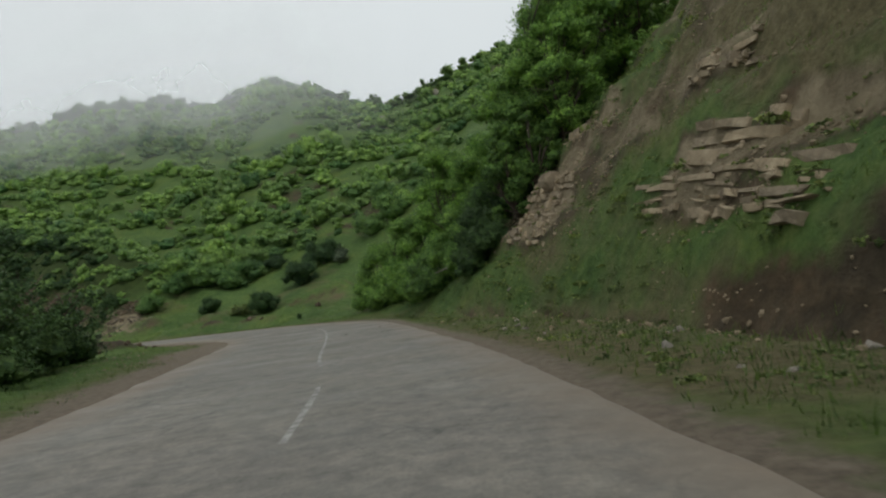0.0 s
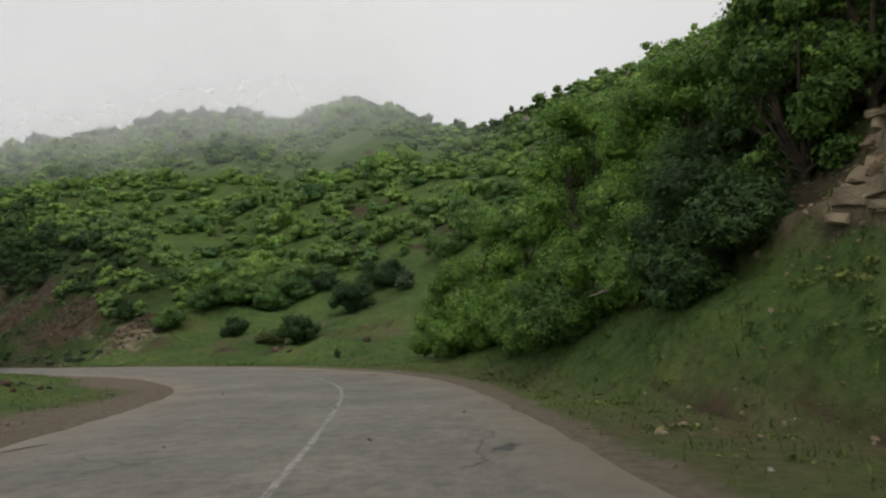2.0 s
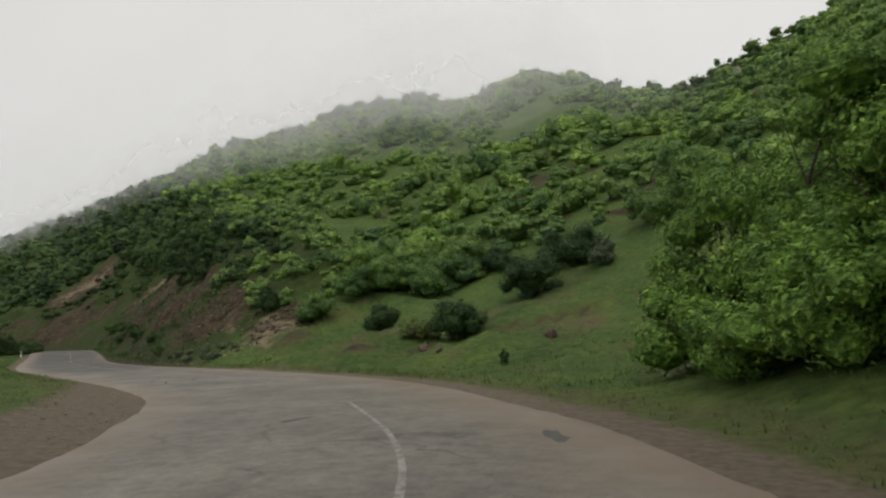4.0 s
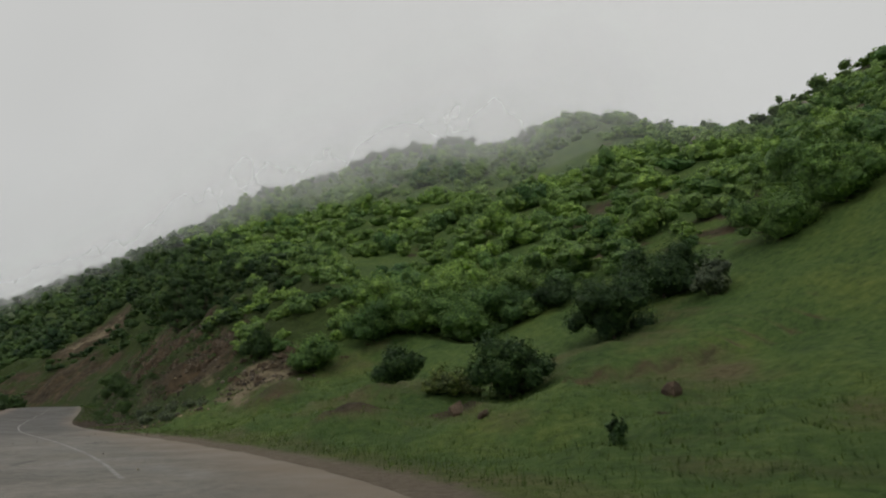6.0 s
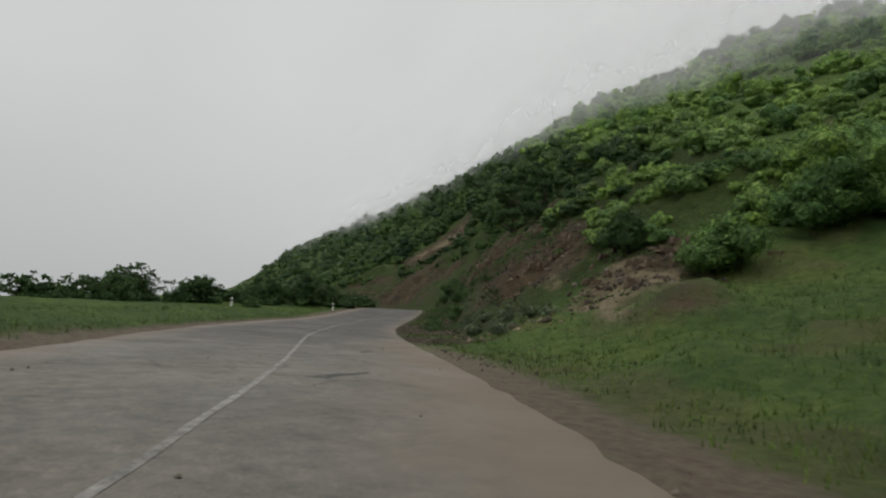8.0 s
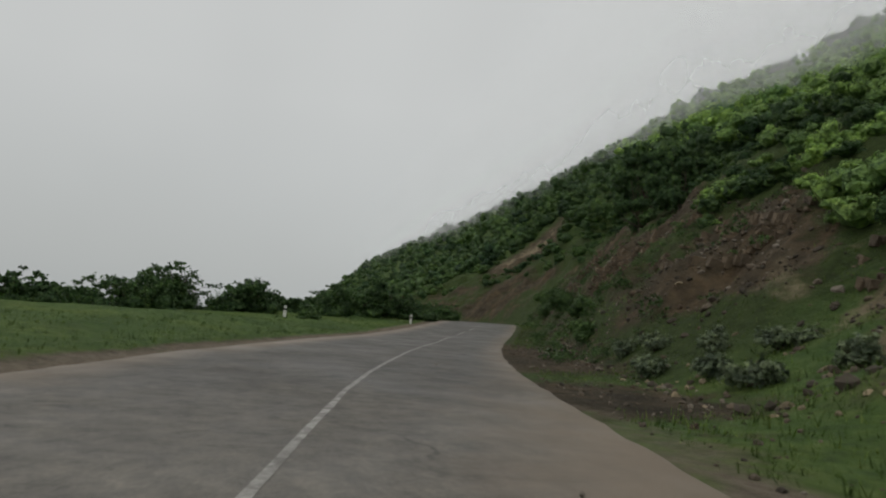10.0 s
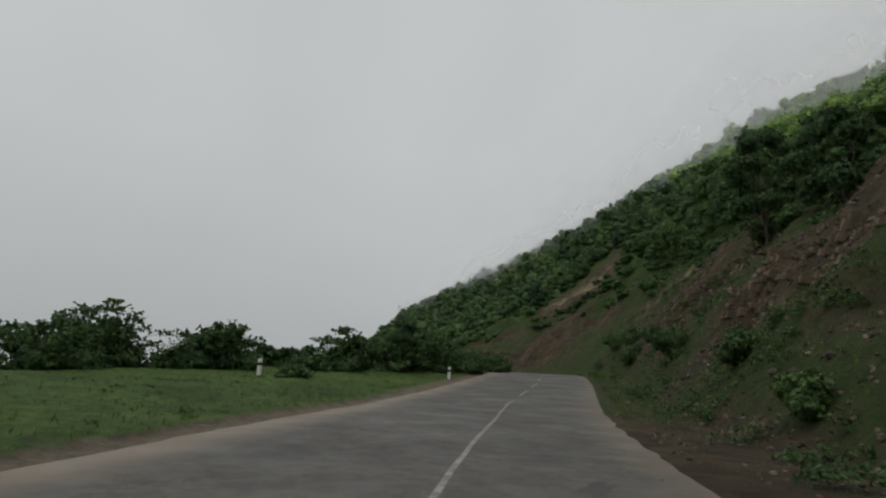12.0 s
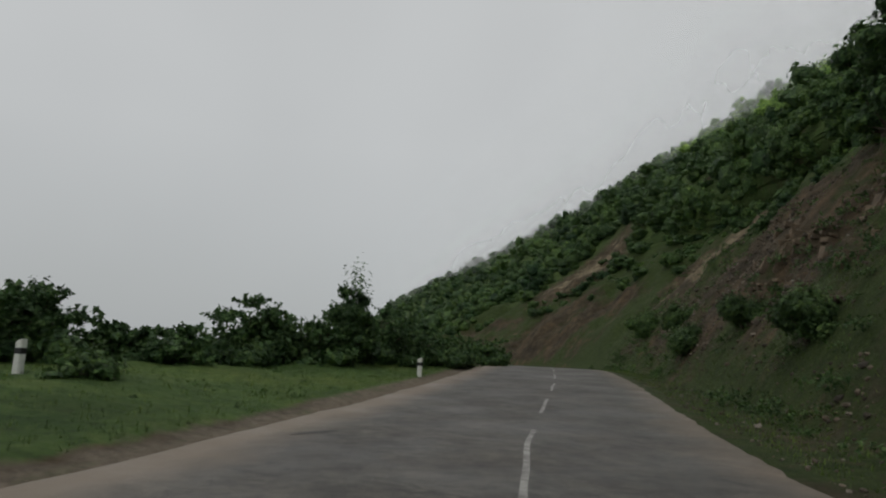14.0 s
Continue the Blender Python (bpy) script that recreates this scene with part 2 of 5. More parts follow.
def make_paint(name, colour, worn, low=0.42, high=0.62):
    mat, nodes, links, bsdf = material(name)
    pos = where(nodes)
    c = mix_node(nodes, links, ramp_node(nodes, links, noise_node(nodes, links, 5.0, 7.0, 0.75, pos), [(low, (0, 0, 0)), (high, (1, 1, 1))]), colour, worn)
    links.new(c, bsdf.inputs["Base Color"])
    bsdf.inputs["Roughness"].default_value = 0.6
    bump_node(nodes, links, noise_node(nodes, links, 20.0, 6.0, 0.7, pos), 0.4, 0.01, bsdf)
    return mat


def make_rough(name, stops, scale, bump=0.6, depth=0.08, rough=0.9):
    mat, nodes, links, bsdf = material(name)
    pos = where(nodes)
    info = nodes.new("ShaderNodeObjectInfo")
    own = ramp_node(nodes, links, info.outputs["Random"], [(0.0, (0.75,) * 3), (1.0, (1.2, 1.18, 1.12))])
    c = ramp_node(nodes, links, noise_node(nodes, links, scale, 8.0, 0.7, pos), stops)
    links.new(mix_node(nodes, links, 1.0, c, own, "MULTIPLY"), bsdf.inputs["Base Color"])
    bsdf.inputs["Roughness"].default_value = rough
    bump_node(nodes, links, noise_node(nodes, links, scale * 4, 8.0, 0.7, pos), bump, depth, bsdf)
    return mat


def make_mist(name):
    """Thin white vapour for ridge cloud and added distance haze; the point mask says how thick it is, with ragged
    drifts in it.
    """
    mat, nodes, links, bsdf = material(name)
    nodes.remove(bsdf)
    pos = where(nodes)
    veil = nodes.new("ShaderNodeAttribute")
    veil.attribute_name = "veil"
    n = noise_node(nodes, links, 0.016, 5.0, 0.55, pos)
    r = nodes.new("ShaderNodeMapRange")
    r.interpolation_type = "SMOOTHSTEP"
    r.inputs["From Min"].default_value, r.inputs["From Max"].default_value = 0.28, 0.62
    r.inputs["To Min"].default_value, r.inputs["To Max"].default_value = 0.55, 1.0
    links.new(n, r.inputs[0])
    m = nodes.new("ShaderNodeMath")
    m.operation = "MULTIPLY"
    links.new(r.outputs[0], m.inputs[0])
    links.new(veil.outputs["Fac"], m.inputs[1])
    # fixed normals keep every sheet about as bright as the open sky
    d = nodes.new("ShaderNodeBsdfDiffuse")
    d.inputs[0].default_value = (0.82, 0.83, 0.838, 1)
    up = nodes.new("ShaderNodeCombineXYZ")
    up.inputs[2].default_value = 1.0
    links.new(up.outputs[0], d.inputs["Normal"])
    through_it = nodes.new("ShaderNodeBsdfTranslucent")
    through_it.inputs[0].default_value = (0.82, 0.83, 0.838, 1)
    down = nodes.new("ShaderNodeCombineXYZ")
    down.inputs[2].default_value = -1.0
    links.new(down.outputs[0], through_it.inputs["Normal"])
    vapour = nodes.new("ShaderNodeAddShader")
    links.new(d.outputs[0], vapour.inputs[0])
    links.new(through_it.outputs[0], vapour.inputs[1])
    clear = nodes.new("ShaderNodeBsdfTransparent")
    out = nodes.new("ShaderNodeMixShader")
    links.new(m.outputs[0], out.inputs[0])
    links.new(clear.outputs[0], out.inputs[1])
    links.new(vapour.outputs[0], out.inputs[2])
    links.new(out.outputs[0], nodes["Material Output"].inputs[0])
    return mat


def make_rubble():
    """Broken stone whose colour changes from piece to piece."""
    mat, nodes, links, bsdf = material("rubble")
    geo = nodes.new("ShaderNodeNewGeometry")
    own = ramp_node(nodes, links, geo.outputs["Random Per Island"], [(0.0, (0.032, 0.026, 0.019)), (0.45, (0.080, 0.064, 0.046)), (0.8, (0.125, 0.098, 0.070)), (1.0, (0.190, 0.170, 0.140))])
    grain = ramp_node(nodes, links, noise_node(nodes, links, 5.0, 7.0, 0.7, geo.outputs["Position"]), [(0.3, (0.6, 0.6, 0.6)), (0.7, (1.3, 1.28, 1.25))])
    links.new(mix_node(nodes, links, 1.0, own, grain, "MULTIPLY"), bsdf.inputs["Base Color"])
    bsdf.inputs["Roughness"].default_value = 0.9
    return mat


GROUND = make_ground()
ASPHALT = make_asphalt()
LINE_PAINT = make_paint("worn_white_line", (0.375, 0.365, 0.34), (0.12, 0.113, 0.102), 0.36, 0.60)
MENDED = make_rough("mended_asphalt", [(0.3, (0.045, 0.043, 0.040)), (0.7, (0.095, 0.090, 0.082))], 7.0, 0.6, 0.02, 0.7)
POST_WHITE = make_paint("post_white", (0.72, 0.72, 0.69), (0.45, 0.44, 0.40), 0.55, 0.8)
POST_BLACK = make_paint("post_black", (0.02, 0.02, 0.022), (0.07, 0.07, 0.068), 0.6, 0.85)
BARK = make_rough("bark", [(0.3, (0.035, 0.028, 0.020)), (0.7, (0.120, 0.095, 0.070))], 6.0)
SANDSTONE = make_rough("sandstone", [(0.25, (0.125, 0.098, 0.064)), (0.5, (0.280, 0.224, 0.148)), (0.8, (0.440, 0.364, 0.254))], 2.2, 0.8, 0.1)
CLAY = make_rough("red_clay", [(0.25, (0.038, 0.027, 0.018)), (0.5, (0.080, 0.056, 0.037)), (0.8, (0.140, 0.102, 0.070))], 2.5, 0.9, 0.08)
BANK_ROCK = make_rough("bank_rock", [(0.25, (0.062, 0.047, 0.032)), (0.5, (0.120, 0.090, 0.060)), (0.8, (0.200, 0.152, 0.104))], 2.0, 0.8, 0.08)
RUBBLE = make_rubble()
DEADWOOD = make_rough("dead_wood", [(0.3, (0.16, 0.14, 0.12)), (0.7, (0.36, 0.33, 0.29))], 6.0)
PALE_STONE = make_rough("pale_stone", [(0.25, (0.16, 0.14, 0.115)), (0.75, (0.34, 0.31, 0.265))], 3.0, 0.6, 0.05)
MIST = make_mist("cloud_veil")


# ---- building helpers ----
def mesh_from(name, verts, faces, mat, smooth=False):
    me = bpy.data.meshes.new(name)
    me.from_pydata([tuple(v) for v in verts], [], faces)
    me.materials.append(mat)
    if smooth:
        me.polygons.foreach_set("use_smooth", [True] * len(me.polygons))
    me.update()
    return me


def quads_mesh(name, leaves, mat):
    """One mesh of many loose leaves; the array is (number, corners, 3)."""
    n, corners = leaves.shape[:2]
    me = bpy.data.meshes.new(name)
    me.vertices.add(n * corners)
    me.vertices.foreach_set("co", np.ascontiguousarray(leaves, dtype=np.float32).ravel())
    me.loops.add(n * corners)
    me.loops.foreach_set("vertex_index", np.arange(n * corners, dtype=np.int32))
    me.polygons.add(n)
    me.polygons.foreach_set("loop_start", np.arange(0, n * corners, corners, dtype=np.int32))
    me.materials.append(mat)
    me.update(calc_edges=True)
    return me


def slim(leaves):
    """The same leaves with three corners each, for plants far off."""
    middle = (leaves[:, 1] + leaves[:, 3]) / 2
    return np.stack([leaves[:, 0] + (leaves[:, 1] - middle) * 1.25, leaves[:, 2], leaves[:, 0] + (leaves[:, 3] - middle) * 1.25], 1)


def point_mask(me, name, values):
    me.attributes.new(name, "FLOAT", "POINT").data.foreach_set("value", np.asarray(values, dtype=np.float32))


def part(name, bm, mat, parent, label=""):
    me = bpy.data.meshes.new(name)
    bm.to_mesh(me)
    bm.free()
    me.materials.append(mat)
    ob = new(name, me)
    ob.parent = parent
    return tagged(ob, label) if label else ob


def child(name, me, parent, label=""):
    ob = new(name, me)
    ob.parent = parent
    return tagged(ob, label) if label else ob


def spline(points, per=24):
    """A smooth curve through the points, with its parameter (counted in points)."""
    p = np.array(points, dtype=float)
    p = np.vstack([2 * p[0] - p[1], p, 2 * p[-1] - p[-2]])
    out, w = [], []
    for i in range(1, len(p) - 2):
        a, b, c, d = p[i - 1], p[i], p[i + 1], p[i + 2]
        for j in range(per):
            t = j / per
            out.append(0.5 * (2 * b + (c - a) * t + (2 * a - 5 * b + 4 * c - d) * t * t + (3 * b - a - 3 * c + d) * t ** 3))
            w.append(i - 1 + t)
    out.append(p[-2])
    w.append(len(p) - 3)
    return np.array(out), np.array(w)


def fade(x, a, b):
    t = np.clip((np.asarray(x, dtype=float) - a) / (b - a), 0, 1)
    return t * t * (3 - 2 * t)


def bumps(points, scale, octaves=3, seed=0.0):
    """Fractal noise, about -1 to 1, at an array of plan points."""
    return np.array([noise.fractal(Vector((p[0] * scale + seed, p[1] * scale - seed, seed)), 0.9, 2.0, octaves) for p in points])


# ---- plan: the road's middle line, and at each of its points the ridge above it and the bank beside it ----
ROAD = [(2, -80), (0.5, -25), (-1.9, 7), (-3.7, 19.5), (-6.1, 32), (-8.4, 38.4), (-11.5, 43.2), (-16, 48.6), (-22.5, 53.5), (-31, 58.7), (-46, 67.4),
        (-61, 78.1), (-80, 93.5), (-98, 106.5), (-114, 113), (-132, 113), (-152, 108)]
RIDGE = [(130, -80, 60), (110, 20, 65), (90, 90, 68), (62, 150, 68), (22, 194, 68), (-12, 197, 58), (-45, 213, 75), (-62, 205, 69), (-90, 206, 70), (-118, 213, 71),
         (-168, 227, 72), (-215, 240, 67), (-268, 250, 62), (-350, 248, 48), (-440, 245, 33), (-475, 225, 6), (-495, 165, -24)]
# height of the bank 20 m out, how it bulges, how the hill above it hollows, where it starts
BANK = [(16, 0.85, 1.1, 7.0), (16, 0.85, 1.1, 7.0), (17, 0.85, 1.1, 7.0), (17, 0.85, 1.15, 6.6), (12, 0.95, 1.25, 5.2), (8, 1.1, 1.3, 4.8), (4.5, 1.4, 1.32, 4.6), (2.8, 2.0, 1.22, 4.6),
        (2.8, 1.9, 1.16, 4.6), (4.0, 1.5, 1.16, 4.6), (9, 1.0, 1.1, 6.4), (13, 0.85, 1.05, 5.8), (16, 0.85, 1.05, 5.2), (15, 0.9, 1.0, 5.0), (14, 0.9, 1.0, 5.0), (10, 1.0, 1.0, 5.0), (4, 1.0, 1.0, 5.0)]

fine_line, fine_w = spline(ROAD)
fine_len = np.concatenate([[0], np.cumsum(np.linalg.norm(np.diff(fine_line, axis=0), axis=1))])
STEP = 0.6
ALONG = np.arange(0, fine_len[-1], STEP)
LINE = np.stack([np.interp(ALONG, fine_len, fine_line[:, i]) for i in range(2)], 1)
W = np.interp(ALONG, fine_len, fine_w)
ridge_fine, ridge_w = spline(RIDGE)
bank_fine, bank_w = spline(BANK)
TOP = np.stack([np.interp(W, ridge_w, ridge_fine[:, i]) for i in range(3)], 1)
SIDE = np.stack([np.interp(W, bank_w, bank_fine[:, i]) for i in range(4)], 1)
AHEAD = np.gradient(LINE, axis=0)
AHEAD /= np.linalg.norm(AHEAD, axis=1)[:, None]
RIGHT = np.stack([AHEAD[:, 1], -AHEAD[:, 0]], 1)


def climb(u):
    """The road climbs a little towards the far bend."""
    return 1.1 * fade(u, U_RISE, U_RISE + 44)


U_RISE = float(ALONG[np.argmin(np.linalg.norm(LINE - (-58, 76), axis=1))])


def at_line(u):
    """Point, forward and right-hand directions of the middle line, u metres along it."""
    p = np.array([np.interp(u, ALONG, LINE[:, i]) for i in range(2)])
    r = np.array([np.interp(u, ALONG, RIGHT[:, i]) for i in range(2)])
    return p, np.array([-r[1], r[0]]), r


def spot(u, s):
    p, _, r = at_line(u)
    return p + r * s


def along_of(x, y):
    """The nearest u and the offset to the right for a plan point."""
    d = np.linalg.norm(LINE - (x, y), axis=1)
    i = int(np.argmin(d))
    return float(ALONG[i]), float(np.dot(np.array((x, y)) - LINE[i], RIGHT[i]))


# ---- the ground: one sheet from the valley side across the road and up to the ridge ----
LEFT_COLS = [-42, -36, -31, -27, -24, -22, -20.5, -19, -17.5, -16, -14.5, -13, -12, -11, -10, -9.2, -8.4, -7.8, -7.2, -6.7, -6.2, -5.7, -5.2, -4.7, -4.2, -3.2, -1.6, 0, 1.4, 2.5, 3.3]
NEAR_COLS = LEFT_COLS + list(np.arange(3.7, 20.01, 0.42))
UP_COLS = list((np.arange(1, 56) / 55) ** 1.25) + [1.06, 1.2, 1.5, 2.0]


def build_ground():
    n_rows, n_near, n_up = len(ALONG), len(NEAR_COLS), len(UP_COLS)
    cols = n_near + n_up
    P = np.zeros((n_rows, cols, 3))
    s = np.array(NEAR_COLS)
    P[:, :n_near, :2] = LINE[:, None, :] + RIGHT[:, None, :] * s[None, :, None]
    f = np.clip((s[None, :] - SIDE[:, 3:4]) / (20 - SIDE[:, 3:4]), 0, 1)
    P[:, :n_near, 2] = SIDE[:, 0:1] * f ** SIDE[:, 1:2]
    left = np.where(s < -4.2, 0.3 * fade(-s, 5.5, 9.0) - 0.6 * np.clip(-s - 20.0, 0, None), 0)
    P[:, :n_near, 2] += left[None, :]
    v = np.array(UP_COLS)
    edge = P[:, n_near - 1, :]
    P[:, n_near:, :2] = edge[:, None, :2] + (TOP[:, None, :2] - edge[:, None, :2]) * v[None, :, None]
    rise = np.where(v[None, :] <= 1, np.clip(v, 0, 1)[None, :] ** SIDE[:, 2:3], 1 - 0.55 * (v[None, :] - 1))
    P[:, n_near:, 2] = edge[:, None, 2] + (TOP[:, None, 2] - edge[:, None, 2]) * rise
    P[:, :, 2] += climb(ALONG)[:, None] * np.concatenate([np.ones(n_near), 1 - np.clip(v, 0, 1)])[None, :]
    flat = P.reshape(-1, 3)
    S = np.broadcast_to(np.concatenate([s, 20 + 60 * v])[None, :], (n_rows, cols)).ravel()
    U = np.broadcast_to(ALONG[:, None], (n_rows, cols)).ravel()
    wide, fine = bumps(flat, 0.09, 3, 3.1), bumps(flat, 0.55, 4, 7.7)
    start = np.repeat(SIDE[:, 3], cols)
    rightward = fade(S - start, 0.0, 4.0)
    steep = np.repeat(np.clip(SIDE[:, 0] / 14, 0.15, 1.1), cols)
    off = np.where(S > 0, rightward, 0.5 * fade(-S, 5.2, 9.0))
    flat[:, 2] += off * (wide * (0.3 + 0.4 * steep) + fine * (0.08 + 0.3 * steep * (S > 0)))
    flat[:, 2] += fade(S, 30, 60) * bumps(flat, 0.025, 4, 1.9) * 3.0
    flat[:, 2] += np.where((S > 3.2) | (S < -4.2), 0.012 * fine, -0.06)
    cliff_zone = 1 - fade(U, U_CLIFF - 4, U_CLIFF + 8)
    bank_zone = fade(U, U_BANK - 6, U_BANK + 8)
    # ledges in the rock cut: steep faces with grassy treads between
    course = 1.5 + 0.3 * bumps(flat, 0.05, 2, 2.2)
    lift = flat[:, 2] / course + 0.35 * wide
    tread = np.floor(lift)
    ledge = (tread + fade(lift - tread, 0.35, 0.75) - 0.35 * wide) * course
    grip = cliff_zone * fade(S - start, 0.3, 2.0) * (1 - fade(S, 26, 34)) * 0.62
    face = grip * fade(lift - tread, 0.3, 0.42) * (1 - fade(lift - tread, 0.68, 0.82)) / 0.62
    flat[:, 2] += grip * (ledge - flat[:, 2])
    # the undercut foot of the cut, a step of bare earth
    cut = 0.2 + 0.45 * fade(np.array([noise.fractal(Vector((u * 0.12, 1.7, 0.4)), 0.9, 2.0, 3) for u in U]), -0.4, 0.5)
    toe = S - start + 0.9 * wide
    flat[:, 2] += cliff_zone * cut * fade(toe, 0.0, 0.55) * (1 - fade(S, 12, 20))
    tall = 1 - fade(U, U_FOOT, U_FOOT + 5)
    flat[:, 2] += cliff_zone * tall * (0.25 * fade(toe, 0.05, 0.5) * (1 - fade(toe, 1.0, 2.0)) - 0.55 * fade(toe, 0.9, 1.9) * (1 - fade(toe, 2.2, 4.5)))
    # grass grows in level bands on the cut, bare rock and earth show between them
    band = np.array([noise.fractal(Vector((u * 0.10, z * 0.62, 4.4)), 0.85, 2.0, 4) for u, z in zip(U, flat[:, 2])]) * 1.5
    dipping = flat[:, 2] - 0.12 * (U - along_of(-2.5, 8.7)[0]) + 0.35 * wide
    for z0, z1 in ((0.55, 1.55), (3.5, 4.9), (6.2, 7.2)):
        sward = fade(dipping, z0 - 0.15, z0 + 0.1) * (1 - fade(dipping, z1 - 0.25, z1 + 0.15))
        end = along_of(-2.5, 14.5)[0] if z0 > 2 else along_of(-2.5, 20.0)[0]
        band = np.maximum(band, sward * (0.75 + 0.5 * fine) * (1 - fade(U, end - 1.0, end + 1.5)))
    lip = tall * fade(toe, 0.6, 0.85) * (1 - fade(toe, 1.8, 2.4))
    band = np.maximum(band, 0.8 * lip)
    # gullies washed into the earth bank
    gully = np.array([noise.fractal(Vector((u * 0.33, s_ * 0.2, 8.8)), 0.8, 2.0, 4) for u, s_ in zip(U, S)])
    flat[:, 2] += bank_zone * fade(S - start, 0.5, 4) * (1 - fade(S, 18, 30)) * gully * (0.16 + 0.6 * fade(U, U_BANK + 8, U_BANK + 26))
    crag = bank_zone * fade(U, U_BANK + 6, U_BANK + 16) * fade(S - start, 0.8, 3.0) * (1 - fade(S, 15, 22))
    flat[:, 2] += crag * (0.5 * bumps(flat, 0.38, 4, 12.3) + 0.35 * np.abs(bumps(flat, 0.8, 2, 3.7)))
    # the ragged turf edge along the valley side
    turf = -S - 4.85 + 0.3 * bank_zone - 0.35 * wide
    flat[:, 2] += (S < 0) * fade(U, U_CLIFF + 20, U_CLIFF + 34) * 0.13 * fade(turf, 0.0, 0.3)
    # tussocks and hollows in the meadow outside the bend
    meadow = fade(U, U_CLIFF + 4, U_CLIFF + 14) * (1 - fade(U, U_BANK + 2, U_BANK + 12)) * fade(S, 5.5, 8.0) * (1 - fade(S, 24, 30))
    flat[:, 2] += meadow * (0.26 * bumps(flat, 0.22, 2, 6.1) + 0.13 * bumps(flat, 0.6, 2, 4.2))
    # humps, an earth step and the spoil heap
    hump_bare = np.zeros(len(flat))
    for x, y, r, h, b in HUMPS:
        k = np.exp(-((flat[:, 0] - x) ** 2 + (flat[:, 1] - y) ** 2) / (r * r))
        flat[:, 2] += h * k * (1 + 0.35 * fine)
        hump_bare = np.maximum(hump_bare, b * k)
    a, d = np.array((-16.6, 67.3)), np.array((7.0, 2.7)) / math.hypot(7.0, 2.7)
    rel = flat[:, :2] - a
    run, side = rel @ d, rel @ np.array((-d[1], d[0])) + 0.5 * wide
    zone = fade(run, -1.0, 1.0) * (1 - fade(run, 9.0, 13.0))
    flat[:, 2] += 0.5 * zone * fade(side, -0.45, 0.35) * (1 - fade(side, 3.0, 7.0))
    hump_bare = np.maximum(hump_bare, 0.55 * zone * fade(side, -0.9, -0.4) * (1 - fade(side, 0.0, 0.5)))
    # masks: bare earth, rock and the dusty shoulders
    patch = bumps(flat, 0.16, 3, 5.5)
    inner = fade(U, U_CLIFF - 22, U_CLIFF - 8) * (1 - fade(U, U_CLIFF + 22, U_CLIFF + 34))
    wide_dust = fade(U, U_CLIFF - 2, U_CLIFF + 8) * (1 - fade(U, U_BANK, U_BANK + 12))
    dust = np.maximum(fade(S, 3.0, 3.4) * (1 - 0.7 * bank_zone) * (1 - fade(S, 3.3, 4.2 + 0.9 * wide_dust)), fade(-S, 3.9, 4.3) * (1 - fade(-S - 1.3 * inner - 0.8 * patch * inner, 4.4 - 0.2 * bank_zone, 6.2 - 0.8 * bank_zone)) * (1 - 0.25 * inner * fade(-S, 4.8, 5.6) * (1 - patch)))
    bare = hump_bare
    bare = np.maximum(bare, bank_zone * fade(S - start - 1.4 * (1 - fade(U, U_BANK + 8, U_BANK + 20)) + 1.6 * fade(U, U_BANK + 34, U_BANK + 46), 0.8, 3.0) * (1 - fade(S, 12.5, 17)) * (0.56 - 0.16 * fade(U, U_BANK + 40, U_BANK + 52) + 0.75 * patch))
    bare = np.maximum(bare, fade(U, U_BANK - 2, U_BANK + 7) * (1 - 0.5 * fade(U, U_BANK + 28, U_BANK + 42)) * fade(S, 2.9, 3.2) * (1 - fade(S, 4.6, 8.5)) * (0.72 + 0.6 * patch))
    bare = np.maximum(bare, cliff_zone * fade(S - start, 0.6, 1.6) * (0.36 - 0.95 * band + 0.25 * fade(flat[:, 2], 1.2, 2.2) * fade(U, U_FOOT + 5, U_FOOT + 10)))
    bare = np.maximum(bare, cliff_zone * fade(toe, -0.4, 0.0) * (1 - fade(toe, 0.1 + 0.4 * tall, 0.3 + 0.5 * tall)) * (0.62 + 0.38 * tall + 0.35 * patch))
    bare = np.maximum(bare, cliff_zone * fade(U, U_FOOT + 6, U_FOOT + 12) * fade(S - start, 0.8, 2.5) * (0.4 + 0.8 * patch))
    dry = np.maximum(cliff_zone * fade(S, 3.2, 3.8) * (0.8 + 0.4 * patch - 0.5 * np.clip(band, 0, 1)) * (1 - 0.1 * fade(U, U_FOOT + 7, U_FOOT + 15)), 0)
    dry = np.maximum(dry, fade(-S, 4.0, 4.5) * (1 - fade(-S, 5.8, 8.0)) * (0.55 - 0.35 * bank_zone))
    dry = np.maximum(dry, fade(S, 3.2, 3.8) * (1 - fade(S, 5.0, 6.5)) * (0.5 - 0.5 * bank_zone))
    dry = np.maximum(dry, meadow * (0.25 + 0.6 * bumps(flat, 0.2, 3, 2.7)))
    dry = np.maximum(dry, np.minimum(hump_bare * 1.1, 0.7) * (S > 0))
    bare = np.maximum(bare, fade(S, 22, 30) * fade(patch, 0.3, 0.9) * 0.75)
    for x, y, rx, ry, b in SCARS:
        bare = np.maximum(bare, b * np.exp(-((flat[:, 0] - x) / rx) ** 2 - ((flat[:, 1] - y) / ry) ** 2))
    bare = np.maximum(bare, (S < 0) * bank_zone * fade(turf, -0.5, -0.1) * (1 - fade(turf, 0.1, 0.5)) * 0.75)
    # darker grass from the bank onwards, faint along the valley side
    dark_grass_mask = np.where(S > 0, fade(U, U_BANK + 4, U_BANK + 16) * (1 - 0.6 * fade(S, 16, 24)), fade(U, U_BANK - 10, U_BANK + 14) * 0.15)
